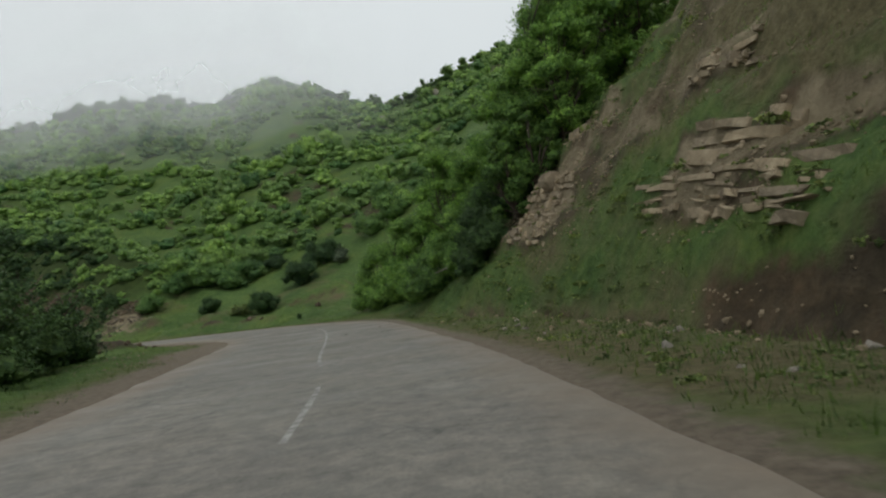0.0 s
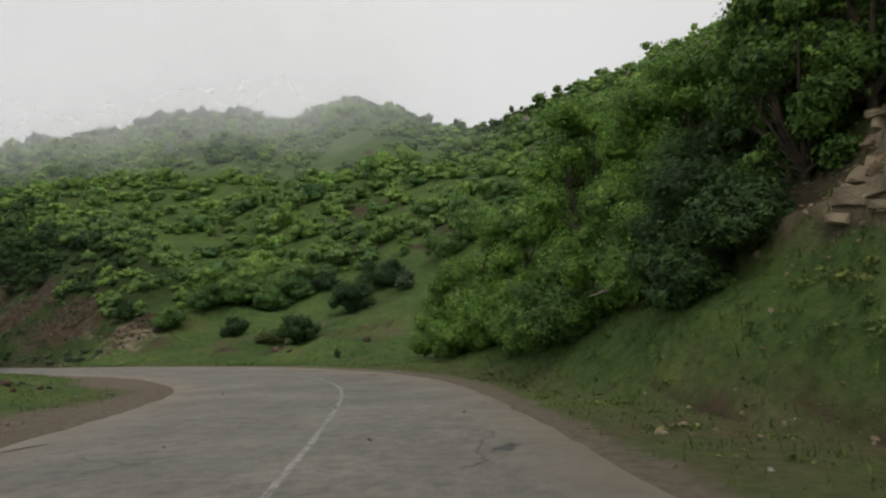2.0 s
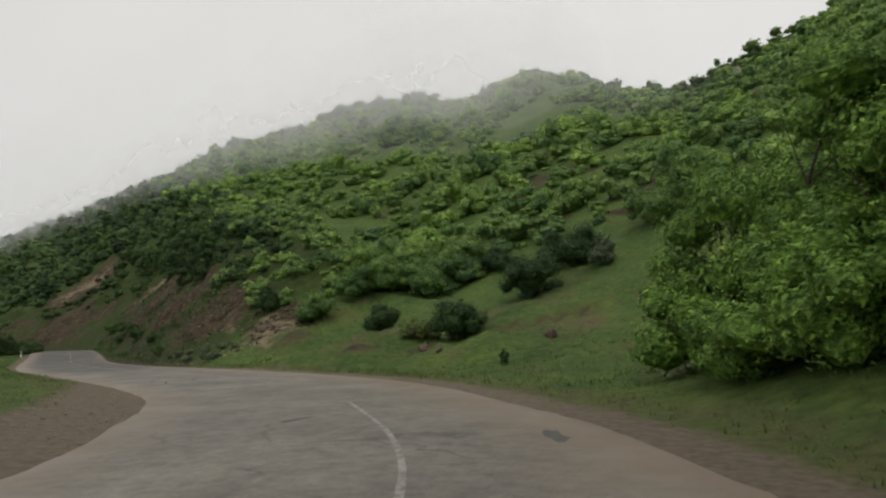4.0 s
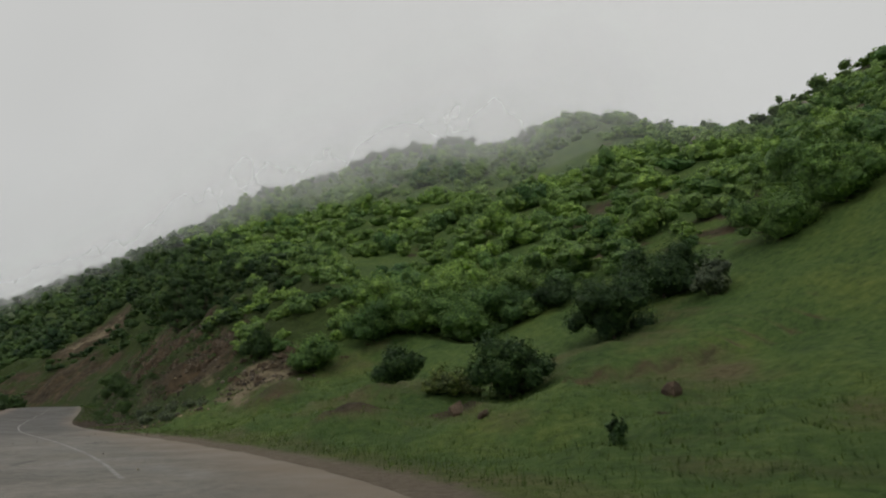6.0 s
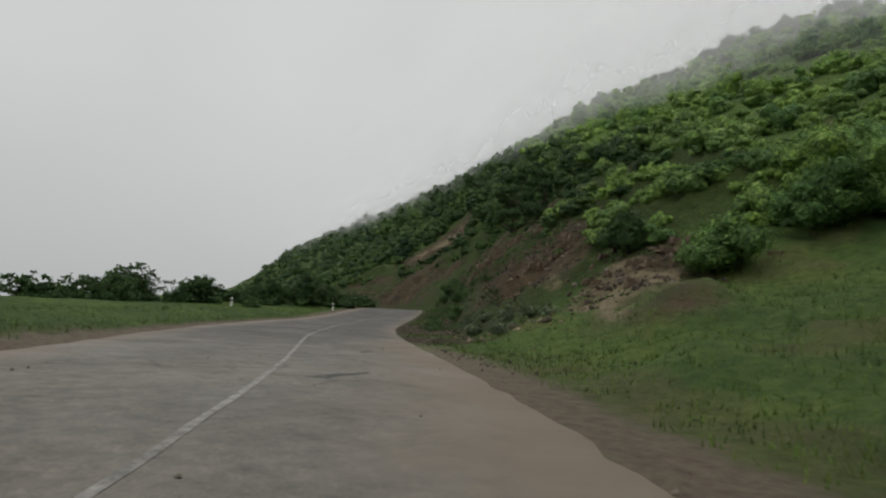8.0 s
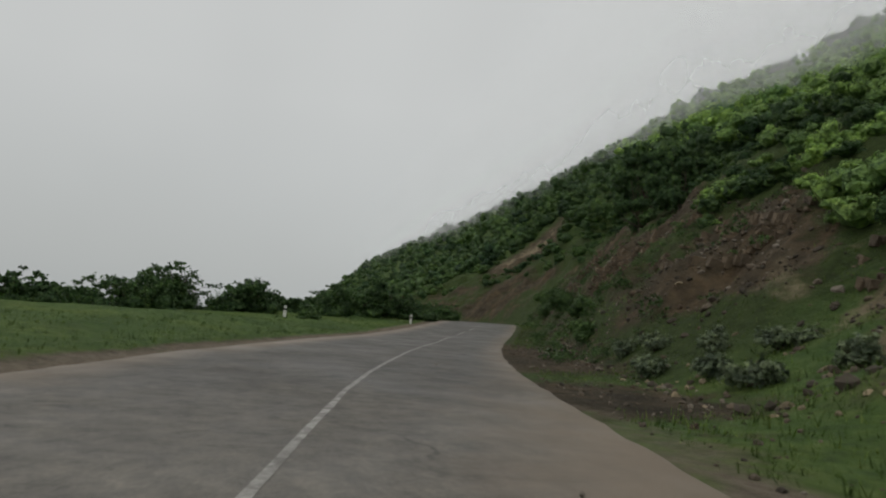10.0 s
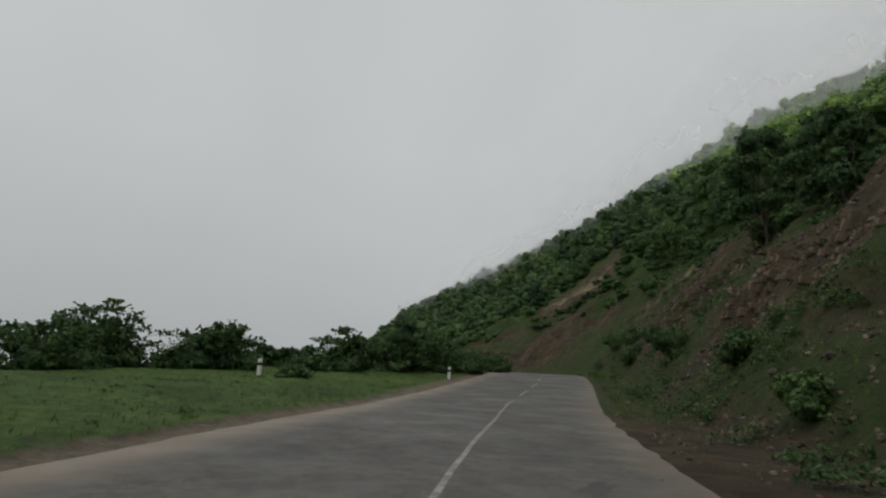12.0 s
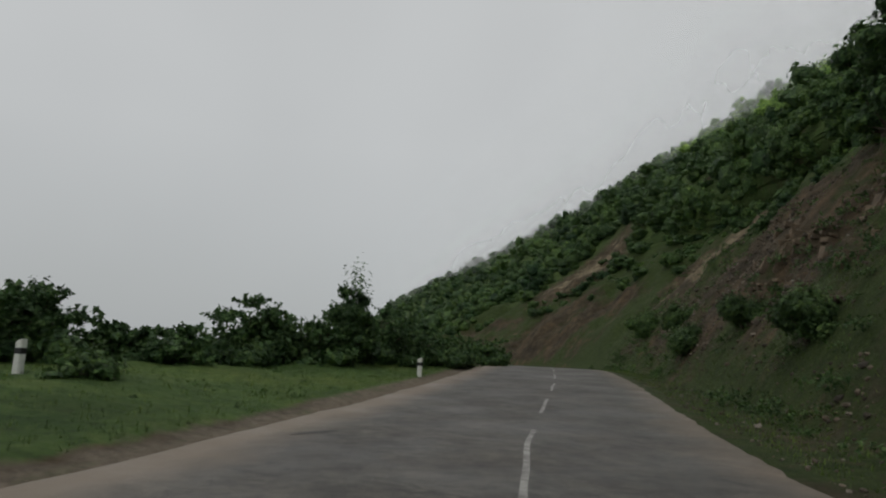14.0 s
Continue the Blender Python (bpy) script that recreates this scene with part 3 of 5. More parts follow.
    rock = np.maximum(face, 0.8 * cliff_zone * fade(S - start, 1.5, 3.5)) * (0.62 - 0.95 * band)
    for x, y, rx, ry, b in SCARS[:1] + SCARS[8:9]:
        rock = np.maximum(rock, 0.62 * np.exp(-((flat[:, 0] - x) / rx) ** 2 - ((flat[:, 1] - y) / ry) ** 2))
    pale = fade(U, U_BANK - 5, U_BANK + 2) * (1 - fade(U, U_BANK + 10, U_BANK + 20)) * fade(S - start, 1.0, 3.0) * (1 - fade(S, 12.0, 16.0))
    rock = np.maximum(rock, pale * (0.5 + 0.5 * patch))
    rock = np.maximum(rock, 0.5 * cliff_zone * tall * fade(toe, -0.4, 0.0) * (1 - fade(toe, 0.5, 0.9)) * (0.7 + 0.5 * patch))
    for y0, y1, z0, z1, _, _ in OUTCROPS:
        a, b = along_of(-2.5, y0)[0], along_of(-3, y1)[0]
        dip = flat[:, 2] - 0.12 * (U - a)
        inside = fade(U, a - 0.5, a + 0.7) * (1 - fade(U, b - 0.7, b + 0.5)) * fade(dip, z0 - 0.2, z0 + 0.3) * (1 - fade(dip, z1 - 0.2, z1 + 0.4)) * (S > 0) * (S < 22)
        rock = np.maximum(rock, 0.85 * inside)
        bare = np.maximum(bare, 1.1 * inside)
    bare, rock, dry = bare * (1 - 0.9 * lip * cliff_zone), rock * (1 - lip * cliff_zone), dry * (1 - 0.8 * lip * cliff_zone)
    faces = []
    for i in range(n_rows - 1):
        a, b = i * cols, (i + 1) * cols
        faces.extend((a + j, a + j + 1, b + j + 1, b + j) for j in range(cols - 1))
    me = mesh_from("ground", flat, faces, GROUND, True)
    point_mask(me, "bare", bare)
    point_mask(me, "rock", rock)
    point_mask(me, "dust", dust)
    point_mask(me, "dry", dry)
    point_mask(me, "dark_grass_mask", dark_grass_mask)
    return me, flat, faces


# humps and heaps: x, y, radius, height, bareness
HUMPS = [(-33.2, 72.3, 2.4, 0.9, 0.60), (-30.8, 69.6, 1.8, 0.85, 0.6), (-23.0, 67.0, 2.0, 0.8, 0.5), (-18.7, 63.6, 1.0, 0.35, 1.0), (-27.0, 66.5, 2.4, 0.5, 0.2),
         (-14.5, 61.5, 2.6, 0.5, 0.1), (-10.5, 58.5, 2.2, 0.35, 0.1), (-16.8, 33.4, 1.5, 0.85, 1.1), (-18.6, 35.0, 1.1, 0.5, 1.0), (-21.8, 61.9, 1.4, 0.75, 0.85), (-25.6, 64.0, 1.7, 0.6, 0.3), (-34.8, 68.6, 1.4, 0.6, 0.4), (-18.2, 67.8, 2.6, -0.55, 0.0), (-31.5, 79.5, 5.0, -1.6, 0.0), (-24.5, 80.5, 3.5, -0.6, 0.0)]
# bare scars on the slope: x, y, radius along x and y, bareness
SCARS = [(-128, 136, 9, 8, 1.1), (-46, 79.5, 5, 2.2, 1.0), (-10, 87.4, 5.5, 1.5, 0.95), (-19.3, 92.5, 5, 2.6, 0.85), (-21, 108, 7, 5, 0.75), (-27, 119, 7, 5, 0.7), (-58, 88, 6, 3, 0.9), (-12.2, 61.0, 0.6, 0.4, 1.0),
         (-92, 120, 8, 5, 0.9), (-69, 98, 5, 3, 0.9)]
# beds of rock in the cut: from y to y, from z to z, slab thickness and length
OUTCROPS = [(8.7, 14.3, 1.5, 3.35, 0.72, 1.2), (21.5, 26.6, 2.2, 4.6, 0.7, 0.65), (12.0, 16.0, 5.2, 5.8, 0.7, 0.7), (23.0, 28.0, 6.2, 7.0, 0.9, 0.7)]
U_CLIFF = along_of(-6, 31)[0]
U_FOOT = along_of(-2.2, 8.5)[0]
U_BANK = along_of(-36, 61.5)[0]
ground_mesh, ground_points, ground_faces = build_ground()
tagged(new("ground", ground_mesh), "green hillside with bare earth banks beside a road", "ground", kind="structure")
TREE = BVHTree.FromPolygons([tuple(p) for p in ground_points], ground_faces)


def height(x, y):
    hit = TREE.ray_cast(Vector((x, y, 300)), Vector((0, 0, -1)))[0]
    return hit.z if hit else 0.0


# ---- the road and its worn line ----
def build_road():
    cols = [-4.35, -4.2, -3.6, -2.7, -1.8, -0.9, -0.3, -0.1, 0.05, 0.2, 0.35, 0.9, 1.8, 2.6, 3.15, 3.35]
    rows = np.arange(0, fine_len[-1] - 1, 0.5)
    verts, dust, far_dark = [], [], []
    for u in rows:
        p, _, r = at_line(u)
        wob_l = 0.10 * noise.fractal(Vector((u * 0.9, 3.3, 0)), 0.7, 2.0, 4)
        wob_r = 0.10 * noise.fractal(Vector((u * 0.9, 9.1, 0)), 0.7, 2.0, 4)
        for c in cols:
            s = c + (wob_l if c < -3 else wob_r if c > 2.5 else 0)
            q = p + r * s
            z = 0.015 + 0.02 * (1 - (c / 4.2) ** 2) + 0.012 * noise.fractal(Vector((q[0] * 0.4, q[1] * 0.4, 0)), 0.9, 2.0, 3)
            if c in (cols[0], cols[-1]):
                z = -0.05
            verts.append((q[0], q[1], z + float(climb(u))))
            far_dark.append(float(fade(u, U_BANK - 6, U_BANK + 8)))
            dust.append(max(0.0, (abs(c + 0.4) - 2.2) / 1.8, float(fade(u, U_CLIFF - 2, U_CLIFF + 8) * (1 - fade(u, U_BANK, U_BANK + 12))) * (c - 0.6) / 2.2, float(fade(u, U_BANK + 4, U_BANK + 16)) * (-c - 2.8)))
    n = len(cols)
    faces = [(i * n + j, i * n + j + 1, (i + 1) * n + j + 1, (i + 1) * n + j) for i in range(len(rows) - 1) for j in range(n - 1)]
    me = mesh_from("road", verts, faces, ASPHALT, True)
    point_mask(me, "dust", dust)
    point_mask(me, "far_dark", far_dark)
    return tagged(new("road", me), "worn grey asphalt mountain road with patched dusty edges", "road", kind="structure")


road = build_road()


# the paint wanders a little off the middle
DRIFT_AT = [along_of(*p)[0] for p in ((-2.2, 10), (-3.0, 15), (-3.9, 21), (-6.0, 32), (-11.4, 43), (-20, 52), (-30, 58.2), (-40, 63.7), (-47, 68), (-57, 75.3), (-64, 80.5))]
DRIFT = [0.12, -0.12, 0.0, 0.12, 0.15, 0.08, 0.13, 0.05, 0.2, 0.2, 0.0]


def line_mark(u0, u1, parent):
    rows = np.arange(math.ceil(u0 * 2) / 2, u1 + 0.01, 0.5)
    verts = []
    for u in rows:
        p, _, r = at_line(u)
        half = 0.042 + 0.012 * noise.noise(Vector((u * 1.7, 0, 5)))
        for s in (-half, half):
            q = p + r * (float(np.interp(u, DRIFT_AT, DRIFT)) + s + 0.03 * noise.noise(Vector((u * 0.5, 2, 2))))
            z = 0.015 + 0.02 + 0.012 * noise.fractal(Vector((q[0] * 0.4, q[1] * 0.4, 0)), 0.9, 2.0, 3) + 0.004
            verts.append((q[0], q[1], z + float(climb(u))))
    faces = [(2 * i, 2 * i + 1, 2 * i + 3, 2 * i + 2) for i in range(len(rows) - 1)]
    return tagged(child("line_mark", mesh_from("line_mark", verts, faces, LINE_PAINT), parent))



for y0, y1 in ((-30, -26), (-21, -17), (-12, -8), (-2.5, 1.2), (6.4, 10.3)):
    line_mark(along_of(-2.2, y0)[0], along_of(-2.2, y1)[0], road)
line_mark(along_of(-2.8, 13.6)[0], along_of(-13, 45)[0], road)
line_mark(along_of(-19, 51.0)[0], along_of(-65.5, 81.6)[0], road)
u = along_of(-65.5, 81.6)[0] + 2.6
while u < along_of(-108, 111)[0]:
    line_mark(u, u + 4.0, road)
    u += 7.0

# dark mended patches, cracks and shallow holes in the asphalt
def road_patch(seed, u, s, ln, wd, turn=0.0):
    rng = np.random.default_rng(seed)
    p, ahead, r = at_line(u)
    c, n = p + r * s, 14
    ring = []
    for k in range(n):
        a = 6.2832 * k / n
        k_ = 0.35 + 0.65 * rng.random()
        x, y = ln / 2 * math.cos(a) * k_, wd / 2 * math.sin(a) * k_
        x, y = x * math.cos(turn) - y * math.sin(turn), x * math.sin(turn) + y * math.cos(turn)
        q = c + ahead * x + r * y
        off = s + y
        z = 0.015 + 0.02 * (1 - (off / 4.2) ** 2) + 0.012 * noise.fractal(Vector((q[0] * 0.4, q[1] * 0.4, 0)), 0.9, 2.0, 3) + 0.004 + float(climb(u))
        ring.append((q[0], q[1], z))
    return child("patch", mesh_from("patch", ring, [tuple(range(n))], MENDED), road)


for seed, x, y, ln, wd, turn in ((2, -2.2, 24.5, 1.0, 0.35, 0.5), (3, -8.6, 25.0, 1.8, 0.16, 0.5), (4, -7.8, 23.2, 1.2, 0.12, 0.3), (5, -44.7, 63.3, 0.9, 0.3, 0.2), (6, -46.2, 63.5, 1.3, 0.12, 0.1),
                                 (8, -65.5, 77.6, 1.8, 0.3, 0.5), (10, -49.5, 72.0, 1.3, 0.5, 0.2), (11, -70.0, 88.5, 1.0, 0.3, 0.9), (13, -29.0, 58.8, 1.6, 0.4, 0.6), (14, -33.5, 62.0, 1.4, 0.3, 0.2), (17, -55.0, 76.0, 1.5, 0.4, 0.3), (18, -7.0, 40.6, 1.4, 0.4, 0.2),
                                 (19, -12.0, 42.0, 1.2, 0.3, 0.7), (20, -24.5, 53.4, 2.0, 0.3, 0.3)):
    u_, s_ = along_of(x, y)
    road_patch(seed, u_, s_, ln, wd, turn)

# ---- valley mist far below, out to the horizon ----
ring = [(3000 * math.cos(a), 3000 * math.sin(a), -22.0) for a in np.linspace(0, 2 * math.pi, 64, endpoint=False)]
VALLEY = make_rough("valley_mist", [(0.3, (0.50, 0.52, 0.53)), (0.7, (0.60, 0.61, 0.62))], 0.01, 0.1, 0.5)
tagged(new("backdrop", mesh_from("backdrop", ring, [tuple(range(64))], VALLEY)), "pale sheet of fog filling the valley below", "fog", kind="structure")


# ---- plants ----
def ball(level):
    bm = bmesh.new()
    bmesh.ops.create_icosphere(bm, subdivisions=level, radius=1.0)
    out = np.array([v.co[:] for v in bm.verts]), np.array([[v.index for v in f.verts] for f in bm.faces])
    bm.free()
    return out


BALLS = {1: ball(1), 2: ball(2)}


def inner_leaves(rng, lobes, level, grow=0.74, rough=0.45):
    """The closed inner layer of leaves of each lobe, three corners each: (n, 3, 3)."""
    dirs, faces = BALLS[level]
    out = []
    for x, y, z, a, b, c in lobes:
        turn = np.array(Euler(rng.random(3) * 6.283).to_matrix())
        r = grow * (1 - rough / 2 + rough * rng.random(len(dirs)))
        out.append(((dirs * r[:, None]) @ turn.T * (a, b, c) + (x, y, z))[faces])
    return np.concatenate(out)


def leaf_cloud(rng, lobes, count, size, outward=1.5, droop=0.25, shell=0.8, twig=0.3):
    """Leaves, as an array (n, 4, 3), over the outside of a bunch of lobes (centre x, y, z, radius x, y, z)."""
    lobes = np.array(lobes, dtype=float)
    weight = (lobes[:, 3] * lobes[:, 4] * lobes[:, 5]) ** 0.67
    which = rng.choice(len(lobes), count, p=weight / weight.sum())
    d = rng.normal(size=(count, 3))
    d /= np.linalg.norm(d, axis=1)[:, None]
    d[:, 2] = np.where((d[:, 2] < -0.2) & (rng.random(count) < 0.6), -d[:, 2], d[:, 2])
    r = shell + (1.06 - shell) * rng.random(count) ** 0.6
    # a share of the leaves sits in rows along twigs that stick out
    n_twig = count * 2 // 5 // 8
    rows = np.repeat(np.arange(n_twig) * 8, 8)
    which[:n_twig * 8], d[:n_twig * 8] = which[rows], d[rows] + (0, 0, twig) + rng.normal(size=(n_twig * 8, 3)) * 0.07
    r[:n_twig * 8] = (np.tile(np.linspace(0.62, 1.0, 8), n_twig) * np.repeat(1.0 + twig * rng.random(n_twig), 8))
    c = lobes[which, :3] + d * lobes[which, 3:] * r[:, None]
    n = d * outward + rng.normal(size=(count, 3)) * 0.45 + (0, 0, 0.3)
    n /= np.linalg.norm(n, axis=1)[:, None]
    a = np.cross(n, rng.normal(size=(count, 3)))
    a /= np.linalg.norm(a, axis=1)[:, None]
    a[:, 2] -= droop
    b = np.cross(n, a)
    sz = size * (0.55 + 0.9 * rng.random(count))[:, None]
    a, b, n = a * sz, b * sz * 0.36, n * sz * 0.12
    return np.stack([c - a * 0.5, c + b + n, c + a * 0.6, c - b + n], 1)


def bush_lobes(rng, w, h, count):
    """Lobes of an uneven bush about w wide and h high, sitting on the ground."""
    out = [(0, 0, h * 0.36, w * 0.30, w * 0.30, h * 0.40)]
    for _ in range(count):
        a, r = rng.random() * 6.283, w * (0.10 + 0.32 * rng.random())
        z = h * (0.16 + 0.66 * rng.random() * (1.3 - r / w * 1.7))
        k = w * (0.09 + 0.14 * rng.random())
        out.append((r * math.cos(a), r * math.sin(a), z, k, k, min(k * 0.8, z)))
    return out


def tube(bm, a, b, r0, r1, sides=6):
    a, b = Vector(a), Vector(b)
    q = (b - a).to_track_quat("Z", "Y")
    rings = []
    for p, r in ((a, r0), (b, r1)):
        rings.append([bm.verts.new(p + q @ Vector((r * math.cos(t), r * math.sin(t), 0))) for t in [6.28318 * i / sides for i in range(sides)]])
    for i in range(sides):
        bm.faces.new((rings[0][i], rings[0][(i + 1) % sides], rings[1][(i + 1) % sides], rings[1][i]))


def limb(rng, bm, fork, tip, base_r):
    f, t = Vector(fork), Vector(tip)
    k = f.lerp(t, 0.5) + Vector((rng.normal(), rng.normal(), rng.normal() * 0.5)) * (t - f).length * 0.09
    tube(bm, f, k, base_r * 0.5, base_r * 0.3)
    tube(bm, k, t, base_r * 0.3, base_r * 0.08)
    for _ in range(3):
        e = k.lerp(t, 0.6) + Vector((rng.normal(), rng.normal(), rng.normal())) * (t - f).length * 0.12
        tube(bm, k, e, base_r * 0.16, base_r * 0.04, 4)


def limbs(rng, tips, base_r, fork):
    """A trunk that forks into crooked limbs towards the tips."""
    bm = bmesh.new()
    f = Vector(fork)
    mid_p = f * 0.5 + Vector((rng.normal() * 0.08, rng.normal() * 0.08, 0))
    tube(bm, (0, 0, -0.25), mid_p, base_r * 1.25, base_r * 0.9, 8)
    tube(bm, mid_p, f, base_r * 0.9, base_r * 0.75, 8)
    for tip in tips:
        limb(rng, bm, fork, tip, base_r)
    return bm


def make_bush(seed, w, h, lobes, leaves, size, mat, label, category="bush", group="", level=2, twig=0.4, tone=0.0, solid=0.74):
    rng = np.random.default_rng(seed)
    ls = bush_lobes(rng, w, h, lobes)
    root = tagged(new("bush"), label, category, group)
    cloud = np.concatenate([inner_leaves(rng, ls, level, solid), slim(leaf_cloud(rng, ls, leaves, size, twig=twig))])
    me = quads_mesh("foliage", cloud, mat)
    point_mask(me, "tone", np.full(len(me.vertices), tone))
    child("foliage", me, root)
    part("stem", limbs(rng, [l[:3] for l in ls[:6]], 0.035 + 0.012 * h, (0, 0, h * 0.18)), BARK, root)
    return root


def make_shrub(seed, w, h, leaves, size, mat, label, group, stems=16):
    """A ragged shrub: a dense foot, and arching branches that carry loose sprays of leaves with sky between them."""
    rng = np.random.default_rng(seed)
    root = tagged(new("bush"), label, "bush", group)
    foot = bush_lobes(rng, w * 1.0, h * 0.66, 16)
    sprays, wood = [], bmesh.new()
    for _ in range(stems):
        a, lean = rng.random() * 6.283, 0.15 + 0.85 * rng.random()
        reach, top = w * 0.56 * lean, h * (1.06 - 0.42 * lean ** 1.6) * (0.82 + 0.22 * rng.random())
        points = []
        for t in (0.0, 0.35, 0.65, 0.85, 1.0):
            z = top * (1.12 * t - 0.12 * lean * t ** 4) / (1.12 - 0.12 * lean)
            points.append(Vector((reach * t ** 1.5 * math.cos(a), reach * t ** 1.5 * math.sin(a), z)) + Vector(rng.normal(size=3)) * 0.05 * h * t)
        for i in range(4):
            tube(wood, points[i] - Vector((0, 0, 0.1 if i == 0 else 0)), points[i + 1], 0.045 - 0.009 * i, 0.036 - 0.009 * i, 5)
        for t in np.linspace(0.45, 1.05, 7):
            i = min(3, int(np.searchsorted((0.35, 0.65, 0.85), t)))
            lo, hi = (0.0, 0.35, 0.65, 0.85)[i], (0.35, 0.65, 0.85, 1.0)[i]
            p = points[i].lerp(points[i + 1], (t - lo) / (hi - lo)) + Vector(rng.normal(size=3)) * 0.045 * w
            r = w * (0.030 + 0.038 * rng.random())
            sprays.append((p.x, p.y, p.z, r * 1.5, r * 1.5, r * 0.75))
    loose = leaf_cloud(rng, sprays, leaves * 3 // 5, size, outward=0.6, droop=0.3, shell=0.1, twig=0.5)
    dense = leaf_cloud(rng, foot, leaves * 2 // 5, size, twig=0.2)
    cloud = np.concatenate([inner_leaves(rng, foot, 2, 0.64), slim(dense), slim(loose)])
    child("foliage", quads_mesh("foliage", cloud, mat), root)
    part("stem", wood, BARK, root)
    return root


def make_tree(seed, w, h, lobes, leaves, size, mat, label, bare=0.25, lean=0.0, tone=0.0, level=2):
    """A tree: tapered trunk with limbs, and a crown of leaves in uneven bunches."""
    rng = np.random.default_rng(seed)
    ls = []
    for i in range(lobes):
        z = h * (bare + (0.95 - bare) * (i + rng.random()) / lobes)
        reach = w * 0.5 * math.sin(math.pi * min(0.97, 0.22 + 0.72 * (z / h - bare) / (1 - bare))) ** 0.8
        a = rng.random() * 6.283
        rr = reach * (0.25 + 0.65 * rng.random())
        k = w * (0.075 + 0.085 * rng.random())
        ls.append((rr * math.cos(a) + lean * z, rr * math.sin(a), z, k, k, k * 0.62))
    root = tagged(new("tree"), label, "tree")
    cloud = np.concatenate([inner_leaves(rng, ls, level, 0.62, 0.6), slim(leaf_cloud(rng, ls, leaves, size, outward=1.2, droop=0.5, shell=0.7, twig=0.35))])
    me = quads_mesh("crown", cloud, mat)
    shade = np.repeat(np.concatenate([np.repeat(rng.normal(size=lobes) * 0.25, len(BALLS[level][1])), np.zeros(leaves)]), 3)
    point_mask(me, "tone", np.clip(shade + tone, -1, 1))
    child("crown", me, root)
    base_r, fork = 0.05 + 0.014 * h, (lean * h * bare, 0, h * bare)
    trunk = part("trunk", limbs(rng, [], base_r, fork), BARK, root)
    for l in ls[::2]:
        bm = bmesh.new()
        limb(rng, bm, fork, l[:3], base_r)
        part("limb", bm, BARK, trunk)
    return root


def put(ob, x, y, turn=0.0, k=1.0, sink=0.1):
    ob.matrix_world = Matrix.Translation((x, y, height(x, y) - sink)) @ Matrix.Rotation(turn, 4, "Z") @ Matrix.Diagonal((k, k, k, 1))
    return ob


# ---- scrub over the whole hillside: one mass, too many to count ----
COLS = len(NEAR_COLS) + len(UP_COLS)
GRID = ground_points.reshape(len(ALONG), COLS, 3)
BARE = np.array([d.value for d in ground_mesh.attributes["bare"].data]).reshape(len(ALONG), COLS)
DUST = np.array([d.value for d in ground_mesh.attributes["dust"].data]).reshape(len(ALONG), COLS)


def scrub_kind(rng, w, h, lobes, level, leaves, size):
    ls = bush_lobes(rng, w, h, lobes)
    return np.concatenate([inner_leaves(rng, ls, level, 0.86, 0.5), slim(leaf_cloud(rng, ls, leaves, size, twig=0.1))])


